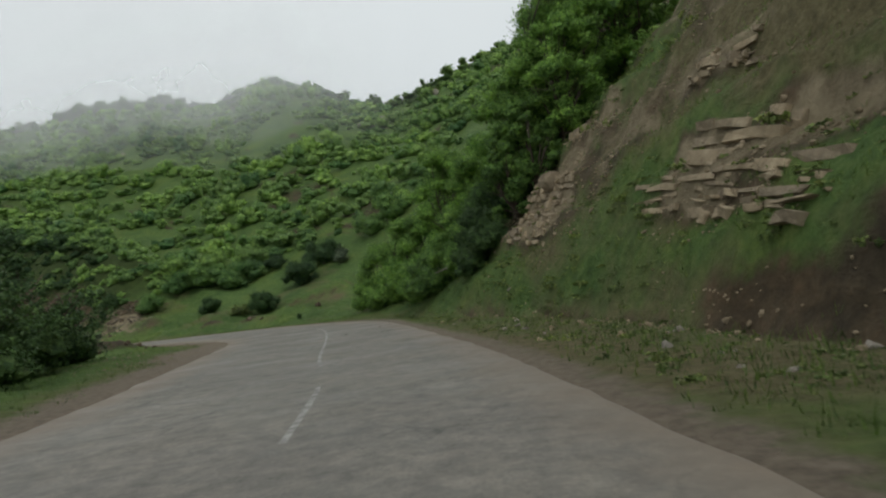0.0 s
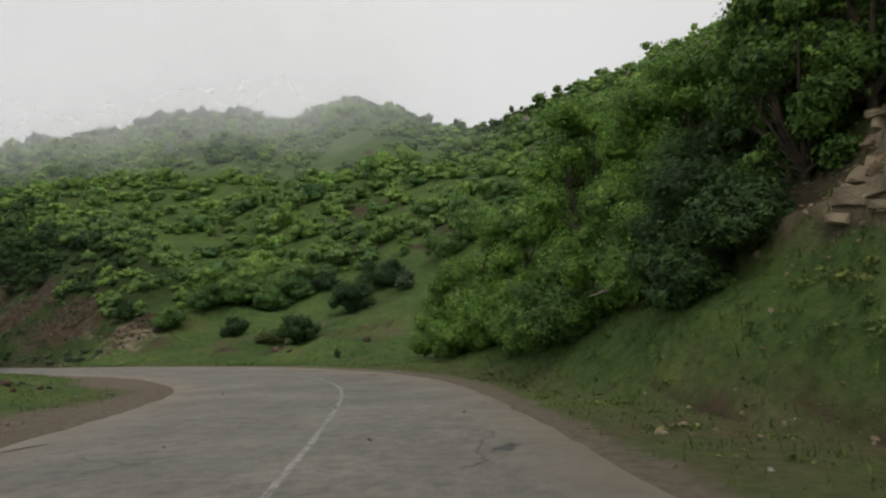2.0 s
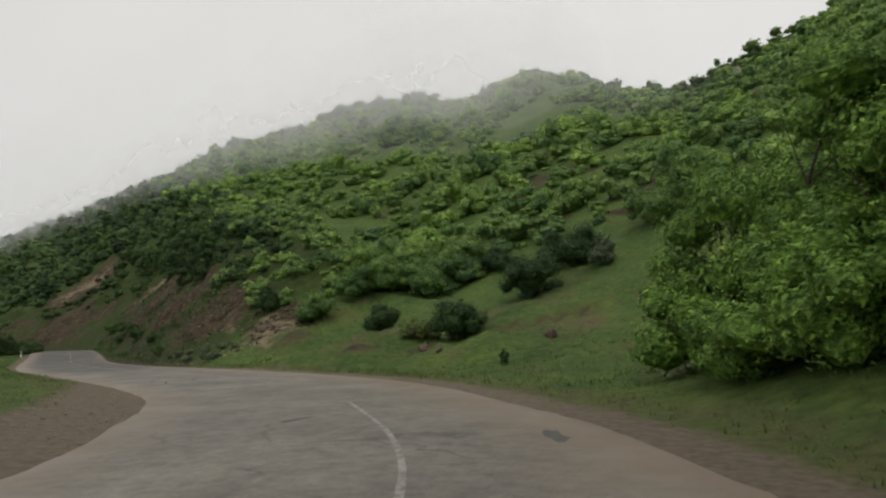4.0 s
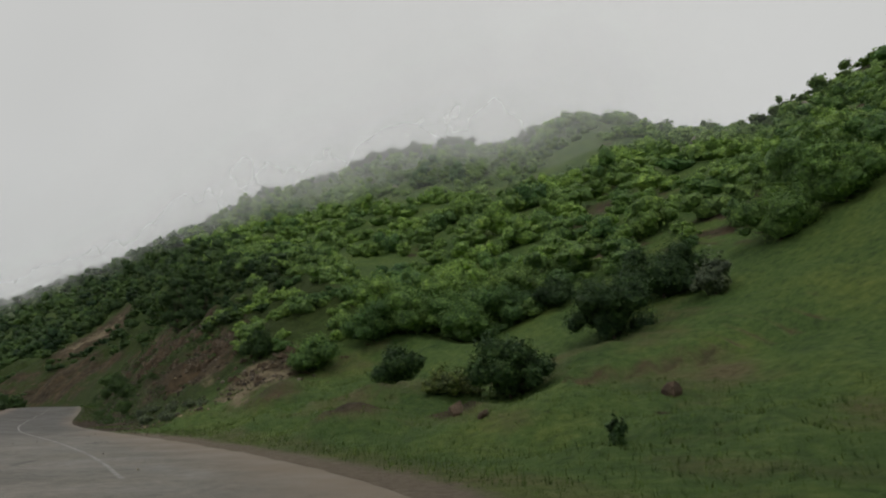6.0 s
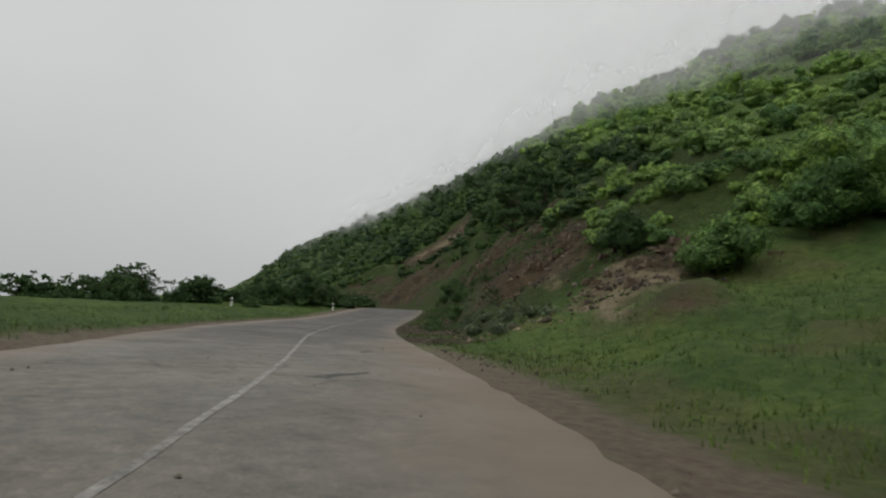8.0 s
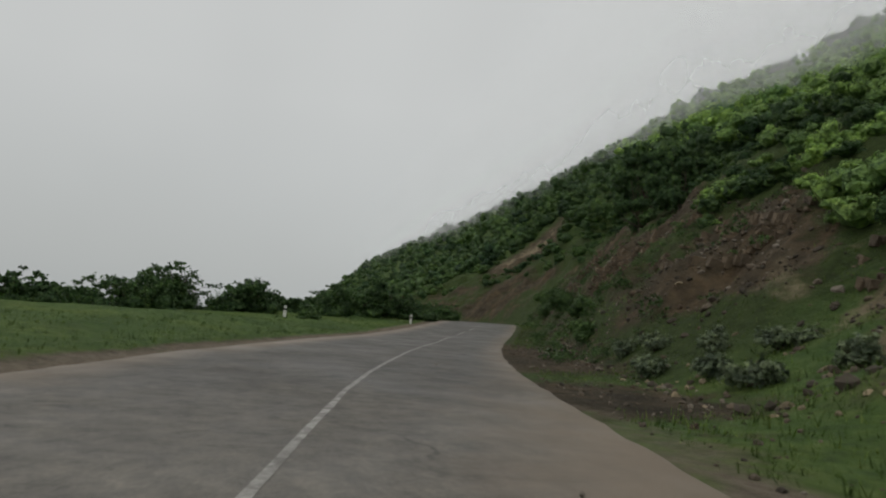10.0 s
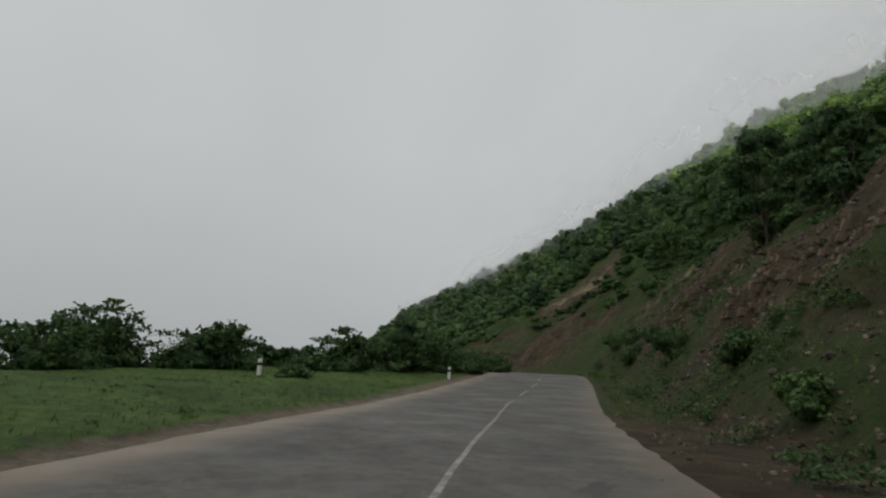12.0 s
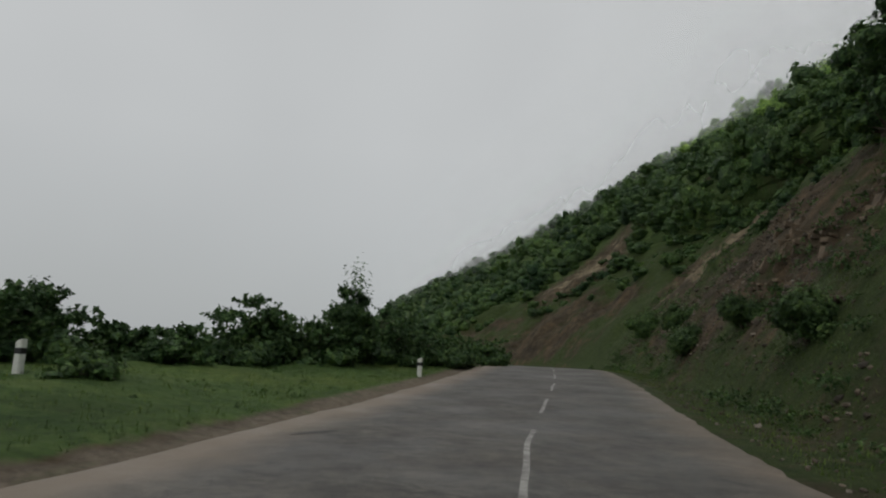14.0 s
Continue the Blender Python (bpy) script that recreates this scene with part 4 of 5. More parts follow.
def build_scrub():
    rng = np.random.default_rng(11)
    close = [scrub_kind(rng, 3.0, 1.9, 9, 1, 800, 0.12) for _ in range(5)]
    near = [scrub_kind(rng, 3.2, 1.9, 6, 1, 360, 0.16) for _ in range(6)]
    middle = [scrub_kind(rng, 3.8, 2.2, 3, 1, 150, 0.24) for _ in range(8)]
    far = [scrub_kind(rng, 4.8, 2.8, 2, 1, 50, 0.45) for _ in range(8)]
    n_near = len(NEAR_COLS)
    a, b, c = GRID[:-1, :-1], GRID[1:, :-1], GRID[:-1, 1:]
    area = np.linalg.norm(np.cross(b - a, c - a), axis=2)
    path = LINE[(W > 2) & (W < 11.3)][::6]
    away = np.min([np.hypot(a[:, :, 0] - x, a[:, :, 1] - y) for x, y in path], axis=0)
    weight = area / (1 + (away / 110) ** 1.25)
    u_grid = ALONG[:-1, None]
    s_grid = np.array(NEAR_COLS + [20 + 60 * v for v in UP_COLS])[None, :-1]
    low = np.where(u_grid > U_BANK + 6, 12.5, np.where(u_grid < U_CLIFF + 4, 15.0, 21.0))
    weight = weight * np.where((u_grid > U_BANK + 6) & (s_grid < 32), 1.7, 1.0) * (s_grid > low) * (u_grid > along_of(-1.9, 7)[0] - 10)
    weight[:, -3:] = 0
    picks = rng.choice(weight.size, 11000, p=(weight / weight.sum()).ravel())
    hill, bank, hill_tone, bank_tone = [], [], [], []
    for pick in picks:
        i, j = divmod(int(pick), COLS - 1)
        p = GRID[i, j] + (GRID[i + 1, j] - GRID[i, j]) * rng.random() + (GRID[i, j + 1] - GRID[i, j]) * rng.random()
        if scrub_gap(p, ALONG[i] > U_BANK + 6) or BARE[i, j] > 0.55:
            continue
        d = away[i, j]
        pool = close if d < 26 else near if d < 48 else middle if d < 100 else far
        q = pool[int(rng.integers(0, len(pool)))]
        turn, k = rng.random() * 6.283, 0.6 + 0.95 * rng.random() ** 1.7
        if j < n_near:
            k *= 0.6
        c_, s_ = math.cos(turn), math.sin(turn)
        rot = np.array([[c_, -s_, 0], [s_, c_, 0], [0, 0, 0.7 + 0.6 * rng.random() ** 1.5]])
        # plants beyond the bank's start take the darker leaf colour
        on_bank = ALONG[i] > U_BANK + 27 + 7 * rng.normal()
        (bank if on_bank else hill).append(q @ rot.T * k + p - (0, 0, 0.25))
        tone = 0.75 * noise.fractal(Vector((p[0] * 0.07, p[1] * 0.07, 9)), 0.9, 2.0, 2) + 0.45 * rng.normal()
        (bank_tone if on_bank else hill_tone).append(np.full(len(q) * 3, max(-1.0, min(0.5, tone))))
        if len(hill) + len(bank) >= 5600:
            break
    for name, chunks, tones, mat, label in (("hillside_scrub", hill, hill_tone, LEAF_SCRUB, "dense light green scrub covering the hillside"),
                                            ("bank_scrub", bank, bank_tone, LEAF_MID, "dense dark green scrub on the slope above the bank")):
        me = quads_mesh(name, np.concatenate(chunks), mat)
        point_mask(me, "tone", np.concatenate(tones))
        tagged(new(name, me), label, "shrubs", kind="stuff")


def scrub_gap(p, wooded):
    """Meadows and bare patches keep free of scrub."""
    clear = noise.fractal(Vector((p[0] * 0.045, p[1] * 0.045, 4)), 0.9, 2.0, 3)
    meadow = min(math.hypot((p[0] + 14) / 17, (p[1] - 70) / 9.5), math.hypot((p[0] + 12) / 9.0, (p[1] - 80) / 6.0))
    return clear > (0.8 if wooded else 0.42) or meadow < 1


build_scrub()

# ---- bushes in the meadow outside the bend ----
MEADOW = "dark green rounded bush standing in the meadow"
for seed, x, y, w, h in ((1, -25.0, 71.4, 2.4, 2.0), (2, -18.2, 67.5, 3.3, 2.6), (3, -15.6, 74.2, 4.3, 3.3), (4, -13.8, 79.1, 4.8, 3.2), (5, -20.1, 81.9, 2.7, 2.0), (8, -38.5, 77.8, 2.1, 2.1)):
    put(make_bush(seed, w, h, 17, 10000, 0.09, LEAF_DARK, MEADOW, group="bushes in the meadow"), x, y, seed)
for seed, x, y, w, h, tone in ((6, -33.9, 77.0, 3.4, 2.2, -0.6), (7, -31.6, 80.4, 4.0, 2.8, -0.8), (9, -28.8, 81.0, 4.6, 3.3, -0.4), (10, -25.8, 81.6, 4.8, 3.6, -0.6), (13, -23.0, 82.2, 3.6, 2.6, -0.8), (16, -28.2, 84.8, 5.0, 3.4, 0.2),
                               (17, -24.0, 85.6, 4.8, 3.0, 0.1), (18, -33.0, 84.0, 4.4, 3.0, 0.3), (19, -8.0, 80.6, 4.4, 3.2, -0.4), (20, -4.8, 81.0, 5.0, 3.6, -0.5)):
    put(make_bush(seed, w, h, 17, 8000, 0.10, LEAF_SCRUB, "green bush in the hedge above the meadow", group="bushes above the meadow", tone=tone), x, y, seed)
put(make_bush(12, 2.4, 0.9, 11, 4200, 0.08, HERB, "low pale green bush beside a dark one in the meadow", solid=0.5), -20.6, 67.4, 1)
put(make_bush(11, 2.1, 2.2, 9, 2400, 0.12, LEAF_GREY, "thin greyish round bush on the grassy slope"), -11.3, 76.9, 2)
put(make_bush(15, 1.7, 0.65, 6, 700, 0.11, LEAF_MID, "low green bush beside the white marker post"), -70.2, 74.6, 1)
put(make_bush(14, 0.5, 0.75, 4, 160, 0.12, LEAF_DARK, "small upright weed in the grass by the bend", "weed", level=1), -12.6, 57.1, 1)

# ---- the tall trees at the end of the rock cut, and the thicket at their feet ----
for seed, x, y, w, h, lean, leaf in ((21, 6.9, 32.0, 6.5, 9.5, -0.06, LEAF_TREE), (22, 8.2, 35.5, 7, 10, -0.03, LEAF_TREE), (23, 3.8, 37.0, 5.8, 5.0, -0.02, LEAF_TREE), (24, 1.2, 41.0, 6, 7.0, 0, LEAF_TREE),
                                     (25, -1.5, 45.0, 5.2, 4.7, 0, LEAF_TREE), (26, 6.0, 42.0, 7, 6.0, 0, LEAF_TREE), (27, 2.0, 47.5, 7, 6.5, 0, LEAF_TREE), (28, -4.0, 48.5, 5, 4.4, 0, LEAF_TREE),
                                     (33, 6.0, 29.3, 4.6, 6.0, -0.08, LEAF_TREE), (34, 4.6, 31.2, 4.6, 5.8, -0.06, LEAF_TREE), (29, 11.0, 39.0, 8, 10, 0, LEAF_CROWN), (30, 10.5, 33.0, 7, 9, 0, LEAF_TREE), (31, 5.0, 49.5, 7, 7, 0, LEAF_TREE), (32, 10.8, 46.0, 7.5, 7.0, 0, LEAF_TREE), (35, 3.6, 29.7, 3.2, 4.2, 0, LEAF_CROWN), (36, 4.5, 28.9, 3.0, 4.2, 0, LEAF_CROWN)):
    close_by = seed in (21, 23, 24, 25, 27, 28, 33, 34, 35, 36)
    put(make_tree(seed, w, h, 52, 38000 if close_by else 9000, 0.072 if close_by else 0.16, leaf, "tall leafy green tree on the bank beside the rock cut", 0.1, lean, 0.35 if seed in (23, 24) else 0.0, 2 if close_by else 1), x, y, seed * 0.7)
for seed, x, y, w, h in ((61, 2.6, 34.6, 3.2, 2.6), (62, 0.8, 38.2, 3.4, 2.4), (63, -1.2, 41.6, 3.4, 2.4), (64, -3.2, 44.6, 3.4, 2.6), (65, -5.0, 47.6, 3.0, 2.4), (66, 4.6, 34.0, 3.2, 3.0), (67, -2.0, 47.0, 4, 3.0),
                         (68, 3.6, 32.6, 2.4, 1.8), (70, 2.4, 29.2, 2.2, 1.6), (111, -1.6, 39.8, 3.0, 2.4), (112, -0.4, 36.6, 3.0, 2.6), (113, 0.8, 33.6, 3.0, 2.6), (114, 1.5, 31.2, 2.4, 2.0), (115, -3.2, 43.0, 2.6, 2.2), (116, 1.6, 36.0, 3.4, 3.2), (117, 2.2, 31.6, 2.6, 2.8), (118, -1.8, 38.8, 2.4, 1.7), (119, -0.5, 34.9, 2.6, 1.9), (121, 1.3, 29.9, 1.9, 1.2), (122, -1.2, 36.8, 2.4, 1.9), (123, -4.4, 45.0, 2.2, 1.5), (69, 6.3, 30.6, 2.6, 2.0)):
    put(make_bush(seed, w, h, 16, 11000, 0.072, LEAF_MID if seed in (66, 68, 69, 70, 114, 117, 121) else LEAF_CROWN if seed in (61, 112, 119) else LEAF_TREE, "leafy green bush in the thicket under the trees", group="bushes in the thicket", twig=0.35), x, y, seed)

# ---- bushes along the valley edge and inside the bend ----
for seed, x, y, w, h in ((41, -77.6, 67.8, 5.4, 3.9), (39, -76.3, 65.4, 5.2, 3.4), (60, -74.0, 62.4, 3.4, 2.4), (42, -77.4, 72.6, 5.0, 3.2), (38, -76.2, 70.6, 2.4, 1.3), (43, -66.5, 59.5, 3.4, 2.2), (44, -62, 55.5, 3.6, 2.4), (45, -82.5, 85.5, 5.0, 3.4),
                         (46, -80.0, 79.8, 4.4, 3.0), (57, -81.0, 82.5, 4.6, 2.9), (58, -77.6, 76.8, 2.8, 1.7), (59, -84.5, 87.6, 4.5, 2.7), (47, -86.5, 90.5, 5.0, 2.8), (48, -69.5, 61.8, 2.6, 1.7), (49, -93, 97.5, 4.6, 2.6), (50, -79.2, 75.6, 2.6, 1.9)):
    put(make_shrub(seed, w, h * 0.68, 9000 if seed in (39, 41, 42, 38, 50, 58, 60, 46) else 5000, 0.15, LEAF_DARK, "dark leafy bush at the edge of the valley", "bushes along the valley edge"), x, y, seed, 1.0, 0.4)
put(make_bush(55, 1.9, 3.9, 20, 6500, 0.1, LEAF_DARK, "slim dark young tree among the bushes by the verge", "tree"), -79.8, 83.6, 1)
for seed, x, y, w, h in ((51, -12.6, 16.5, 4.6, 3.0), (52, -14.0, 22.0, 5.0, 3.4), (53, -17.5, 19, 5, 2.8), (54, -15.5, 26.5, 4.2, 2.6), (56, -19, 25, 4.4, 2.2)):
    put(make_shrub(seed, w, h * 0.9, 16000, 0.085, LEAF_MID, "green bush on the verge inside the bend", "bushes inside the bend"), x, y, seed)

# ---- bushes and herbs on the earth bank ----
for seed, x, y, w, h in ((71, -52.0, 79.6, 1.5, 0.9), (72, -66.0, 90.8, 2.3, 1.5), (73, -82.5, 104.0, 2.8, 1.7), (74, -72.0, 96.2, 2.2, 1.4), (75, -57.5, 84.4, 1.5, 0.9), (76, -77.5, 99.0, 2.4, 1.4), (77, -90, 109.5, 3.0, 1.8)):
    put(make_bush(seed, w, h, 9, 5200, 0.09, LEAF_MID, "green bush growing on the bare earth bank", group="bushes on the bank"), x, y, seed)
for seed, x, y in ((81, -41.4, 73.6), (82, -40.2, 72.0), (83, -42.6, 73.0), (84, -39.4, 73.2), (85, -44.2, 75.0), (86, -38.6, 71.0), (87, -37.2, 71.8), (88, -46.0, 75.6)):
    put(make_bush(seed, 1.2, 0.5, 7, 1000, 0.075, LEAF_GREY, "grey-green herb clump at the foot of the bank", "herb", "herb clumps by the bank", level=1, solid=0.4), x, y, seed, 1.0, 0.04)
for seed, x, y, w, h in ((91, -66.2, 98.0, 5.0, 6.0), (92, -70.5, 103.5, 5.0, 5.5), (93, -60.5, 95.5, 4.5, 4.5)):
    put(make_tree(seed, w, h, 24, 6000, 0.16, LEAF_DARK, "dark leafy tree on top of the earth bank", 0.08), x, y, seed)



def build_weeds():
    """Low weeds in patches on the earth bank and along the foot of the cut."""
    rng = np.random.default_rng(19)
    kinds = [slim(leaf_cloud(rng, bush_lobes(rng, 1.4, 0.6, 6), 130, 0.085, shell=0.3, outward=0.7)) for _ in range(6)]
    chunks = []
    while len(chunks) < 900:
        u = U_BANK + 16 + 66 * rng.random()
        off = 4.9 + 9.5 * rng.random() ** 1.5
        valley = rng.random() < 0.25
        if valley:
            off = -5.2 - 6.0 * rng.random()
        p = spot(u, off)
        if noise.fractal(Vector((p[0] * 0.22, p[1] * 0.22, 6)), 0.9, 2.0, 3) + 0.25 * rng.normal() < 0.12:
            continue
        a, k = rng.random() * 6.283, (0.12 + 0.3 * rng.random() ** 2) if valley else (0.3 + 0.7 * rng.random() ** 1.7)
        c_, s_ = math.cos(a) * k, math.sin(a) * k
        rot = np.array([[c_, -s_, 0], [s_, c_, 0], [0, 0, k * (0.6 + 0.7 * rng.random())]])
        chunks.append(kinds[int(rng.integers(0, 6))] @ rot.T + (p[0], p[1], height(p[0], p[1]) - 0.08))
    me = quads_mesh("bank_weeds", np.concatenate(chunks), LEAF_MID)
    return tagged(new("bank_weeds", me), "low dark weeds growing in patches on the banks", "weeds", kind="stuff")


build_weeds()


def build_cut_herbs():
    """Grassy herbs in tufts and hanging mats on the ledges of the cut."""
    rng = np.random.default_rng(23)
    kinds = [slim(leaf_cloud(rng, bush_lobes(rng, 1.2, 0.4, 5), 90, 0.12, shell=0.3, outward=0.6, droop=0.3)) for _ in range(6)]
    chunks, u_lo, u_hi = [], along_of(-2.2, 5)[0], along_of(-7.8, 37)[0]
    while len(chunks) < 1400:
        u, off = u_lo + (u_hi - u_lo) * rng.random(), 6.4 + 12 * rng.random()
        p = spot(u, off)
        verge = rng.random() < 0.3
        if verge:
            p = spot(u, 4.1 + (2.6 if u < U_FOOT + 9 else 5.0) * rng.random())
        z = height(p[0], p[1])
        if not verge and noise.fractal(Vector((u * 0.10, z * 0.62, 4.4)), 0.85, 2.0, 4) + 0.1 * rng.normal() < 0.12:
            continue
        a, k = rng.random() * 6.283, (0.12 + 0.25 * rng.random() ** 2) if verge else (0.2 + 0.5 * rng.random() ** 2.2)
        c_, s_ = math.cos(a) * k, math.sin(a) * k
        rot = np.array([[c_, -s_, 0], [s_, c_, 0], [0, 0, k * (0.6 + 0.5 * rng.random())]])
        chunks.append(kinds[int(rng.integers(0, 6))] @ rot.T + (p[0], p[1], z - 0.06))
    me = quads_mesh("cut_herbs", np.concatenate(chunks), HERB)
    return tagged(new("cut_herbs", me), "yellowish green herbs growing in mats on the cut", "herbs", kind="stuff")


build_cut_herbs()

# ---- rock: slabs of bedded sandstone in the cut, loose stones below ----
def block_mesh(seed, mat):
    """An angular block of rock, one unit long, with broken corners."""
    rng = np.random.default_rng(seed)
    bm = bmesh.new()
    bmesh.ops.create_cube(bm, size=1)
    bmesh.ops.subdivide_edges(bm, edges=[e for e in bm.edges if abs((e.verts[0].co - e.verts[1].co).x) > 0.5], cuts=1)
    for v in bm.verts:
        v.co += Vector((rng.normal() * 0.05, rng.normal() * 0.045, rng.normal() * 0.08))
    bmesh.ops.bevel(bm, geom=bm.edges[:], offset=0.03, segments=1, affect="EDGES")
    me = bpy.data.meshes.new("stone")
    bm.to_mesh(me)
    bm.free()
    me.materials.append(mat)
    return me


BLOCKS = [block_mesh(200 + k, SANDSTONE) for k in range(7)]
RED_BLOCKS = [block_mesh(220 + k, BANK_ROCK) for k in range(5)]


def on_face(u, z):
    """Where the cut reaches the height z, u metres along the road."""
    p, _, r = at_line(u)
    for s_ in np.arange(5.0, 20.0, 0.12):
        q = p + r * s_
        if height(q[0], q[1]) > z:
            return q
    return None


def rock_outcrop(seed, u0, u1, z0, z1, thin, long, label, group, blocks, fill=-0.42, dip=0.12):
    """Courses of bedded rock that step back up the slope, with upright broken faces."""
    rng = np.random.default_rng(seed)
    root = tagged(new("rock_outcrop"), label, "rock", group)
    z = z0
    while z < z1:
        h = (0.07 + 0.36 * rng.random() ** 1.8) * thin
        u = u0 + rng.random() * 0.5
        while u < u1:
            ln = (0.22 + 1.1 * rng.random() ** 2.2) * long
            edge = min(u - u0, u1 - u, 1.2) / 1.2
            q = on_face(u + ln / 2, z + dip * (u - u0))
            if q is not None and rng.random() < 0.3 + 0.55 * edge and noise.fractal(Vector((u * 0.55, z * 0.9, seed)), 0.9, 2.0, 3) > fill:
                _, ahead, right = at_line(u + ln / 2)
                slope = (height(*(q + right * 0.7)) - height(*(q - right * 0.7))) / 1.4
                slope = min(max(slope, 0.6), 2.5)
                out = (Vector((-right[0], -right[1], 0.28)).normalized() + Vector(rng.normal(size=3)) * 0.075).normalized()
                run = Vector((ahead[0], ahead[1], dip + rng.normal() * 0.05))
                run = (run - out * run.dot(out)).normalized()
                up = run.cross(out)
                if up.z < 0:
                    run, up = -run, -up
                m = Matrix((run, out, up)).transposed().to_4x4()
                ob = child("stone", blocks[int(rng.integers(0, len(blocks)))], root)
                place = Vector((q[0], q[1], height(q[0], q[1]))) + out * (0.12 * rng.random() ** 3 + 0.32 * h / slope - 0.44)
                ob.matrix_basis = Matrix.Translation(place) @ m @ Matrix.Diagonal((ln * (1.0 + 0.2 * rng.random()), 0.9, h * (1.0 + 0.25 * rng.random()), 1))
            u += ln * (0.97 + 0.12 * rng.random())
        z += h * 0.95


for seed, bed, label in zip((5, 6, 7, 8), OUTCROPS, ("pale bedded sandstone ledges showing in the grassy cut", "broken brown sandstone slabs at the end of the cut",
                                                     "pale sandstone edge high in the grassy cut", "pale sandstone slab high above the trees")):
    rock_outcrop(seed, along_of(-2.5, bed[0])[0], along_of(-3, bed[1])[0], *bed[2:], label, "rock outcrops in the cut", BLOCKS, -0.15)
for seed, u0, u1, z0, z1, thin, long, fill in ((41, 172.0, 181.0, 3.6, 6.2, 0.8, 0.5, 0.1), (42, 184.0, 195.0, 3.4, 7.0, 0.9, 0.55, 0.08), (43, 199.0, 211.0, 3.6, 7.5, 1.1, 0.7, 0.14), (44, 160.5, 168.0, 2.2, 4.6, 0.8, 0.5, 0.14)):
    rock_outcrop(seed, u0, u1, z0, z1, thin, long, "reddish brown broken rock sticking out of the earth bank", "rock outcrops in the bank", RED_BLOCKS, fill, 0.04)


def stone_mesh(seed, mat, flat=0.7):
    """A broken stone: a lump cut by a few flat faces."""
    rng = np.random.default_rng(seed)
    bm = bmesh.new()
    bmesh.ops.create_icosphere(bm, subdivisions=2, radius=0.5)
    cuts = [(Vector(rng.normal(size=3)).normalized(), 0.22 + 0.16 * rng.random()) for _ in range(9)]
    for v in bm.verts:
        for n, d in cuts:
            over = v.co.dot(n) - d
            if over > 0:
                v.co -= n * over
    wide = 0.7 + 0.25 * rng.random()
    for v in bm.verts:
        v.co = Vector((v.co.x * 1.3, v.co.y * 1.3 * wide, v.co.z * 1.3 * flat)) * (1 + 0.12 * noise.noise(v.co * 5 + Vector((seed, 0, 0))))
    me = bpy.data.meshes.new("stone")
    bm.to_mesh(me)
    bm.free()
    me.materials.append(mat)
    return me


PALE = [stone_mesh(300 + k, PALE_STONE) for k in range(4)]
TAN = [stone_mesh(320 + k, SANDSTONE) for k in range(3)]
RED = [stone_mesh(340 + k, CLAY, 0.8) for k in range(3)]


def lay_stone(meshes, rng, x, y, size, label, group, sink=0.3):
    ob = tagged(new("stone", meshes[int(rng.integers(0, len(meshes)))]), label, "stone", group)
    ob.matrix_world = Matrix.Translation((x, y, height(x, y) + size * (0.35 - sink))) @ Euler((rng.normal() * 0.25, rng.normal() * 0.25, rng.random() * 6.28)).to_matrix().to_4x4() @ Matrix.Diagonal((size, size, size, 1))
    return ob


def make_branch(a, b):
    """A dead branch: a crooked stick with a few broken twigs."""
    rng = np.random.default_rng(8)
    a, b = Vector(a), Vector(b)
    root = tagged(new("dead_branch"), "bleached dead branch lying across the thicket", "branch")
    bm = bmesh.new()
    points = [a.lerp(b, t) + Vector(rng.normal(size=3)) * 0.04 for t in (0, 0.3, 0.6, 0.85, 1)]
    for k in range(4):
        tube(bm, points[k], points[k + 1], 0.05 - 0.009 * k, 0.041 - 0.009 * k, 8)
    part("stick", bm, DEADWOOD, root)
    for k in (1, 2, 3):
        bm = bmesh.new()
        tube(bm, points[k], points[k] + Vector((rng.normal() * 0.2, -0.25, 0.15 + 0.1 * rng.random())), 0.018, 0.006, 5)
        part("twig", bm, DEADWOOD, root)
    return root


make_branch((0.9, 34.5, height(0.9, 34.5) + 0.02), (-0.43, 30.91, 2.05))
rng = np.random.default_rng(77)
for x, y, size in ((-12.2, 64.1, 0.8), (-18.5, 63.1, 0.85), (-16.9, 61.0, 0.5)):
    lay_stone(RED, rng, x, y, size, "dark reddish clod of earth lying in the meadow", "clods in the meadow", 0.42)
for x, y, size in ((-14.3, 154.2, 1.5), (-9.7, 161.3, 1.6), (-6.9, 170.3, 1.8), (4.8, 183.1, 1.6), (-12.0, 157.5, 1.2), (16.4, 175.9, 1.6), (-70.0, 153.7, 1.3)):
    lay_stone(PALE, rng, x, y, size * 1.4, "pale rock showing through the scrub near the ridge", "pale rocks near the ridge", 0.0)
q = on_face(along_of(-4.3, 23.8)[0], 4.7)
lay_stone(TAN, rng, q[0], q[1], 1.15, "large pale tan boulder lodged in the cut", "", 0.42)
for k in range(38):
    p = spot(along_of(-2.5, 6 + 20 * rng.random())[0], 4.3 + 2.4 * rng.random())
    lay_stone(PALE if rng.random() < 0.4 else TAN, rng, p[0], p[1], 0.07 + 0.17 * rng.random() ** 2.5, "pale loose stone fallen on the grassy verge", "loose stones on the verge")
for k in range(40):
    p = spot(U_BANK + 2 + 45 * rng.random(), 4.0 + 4.5 * rng.random() ** 1.4)
    lay_stone(PALE if rng.random() < 0.15 else RED, rng, p[0], p[1], 0.06 + 0.14 * rng.random() ** 2.5, "loose stone washed down from the earth bank", "loose stones below the bank")
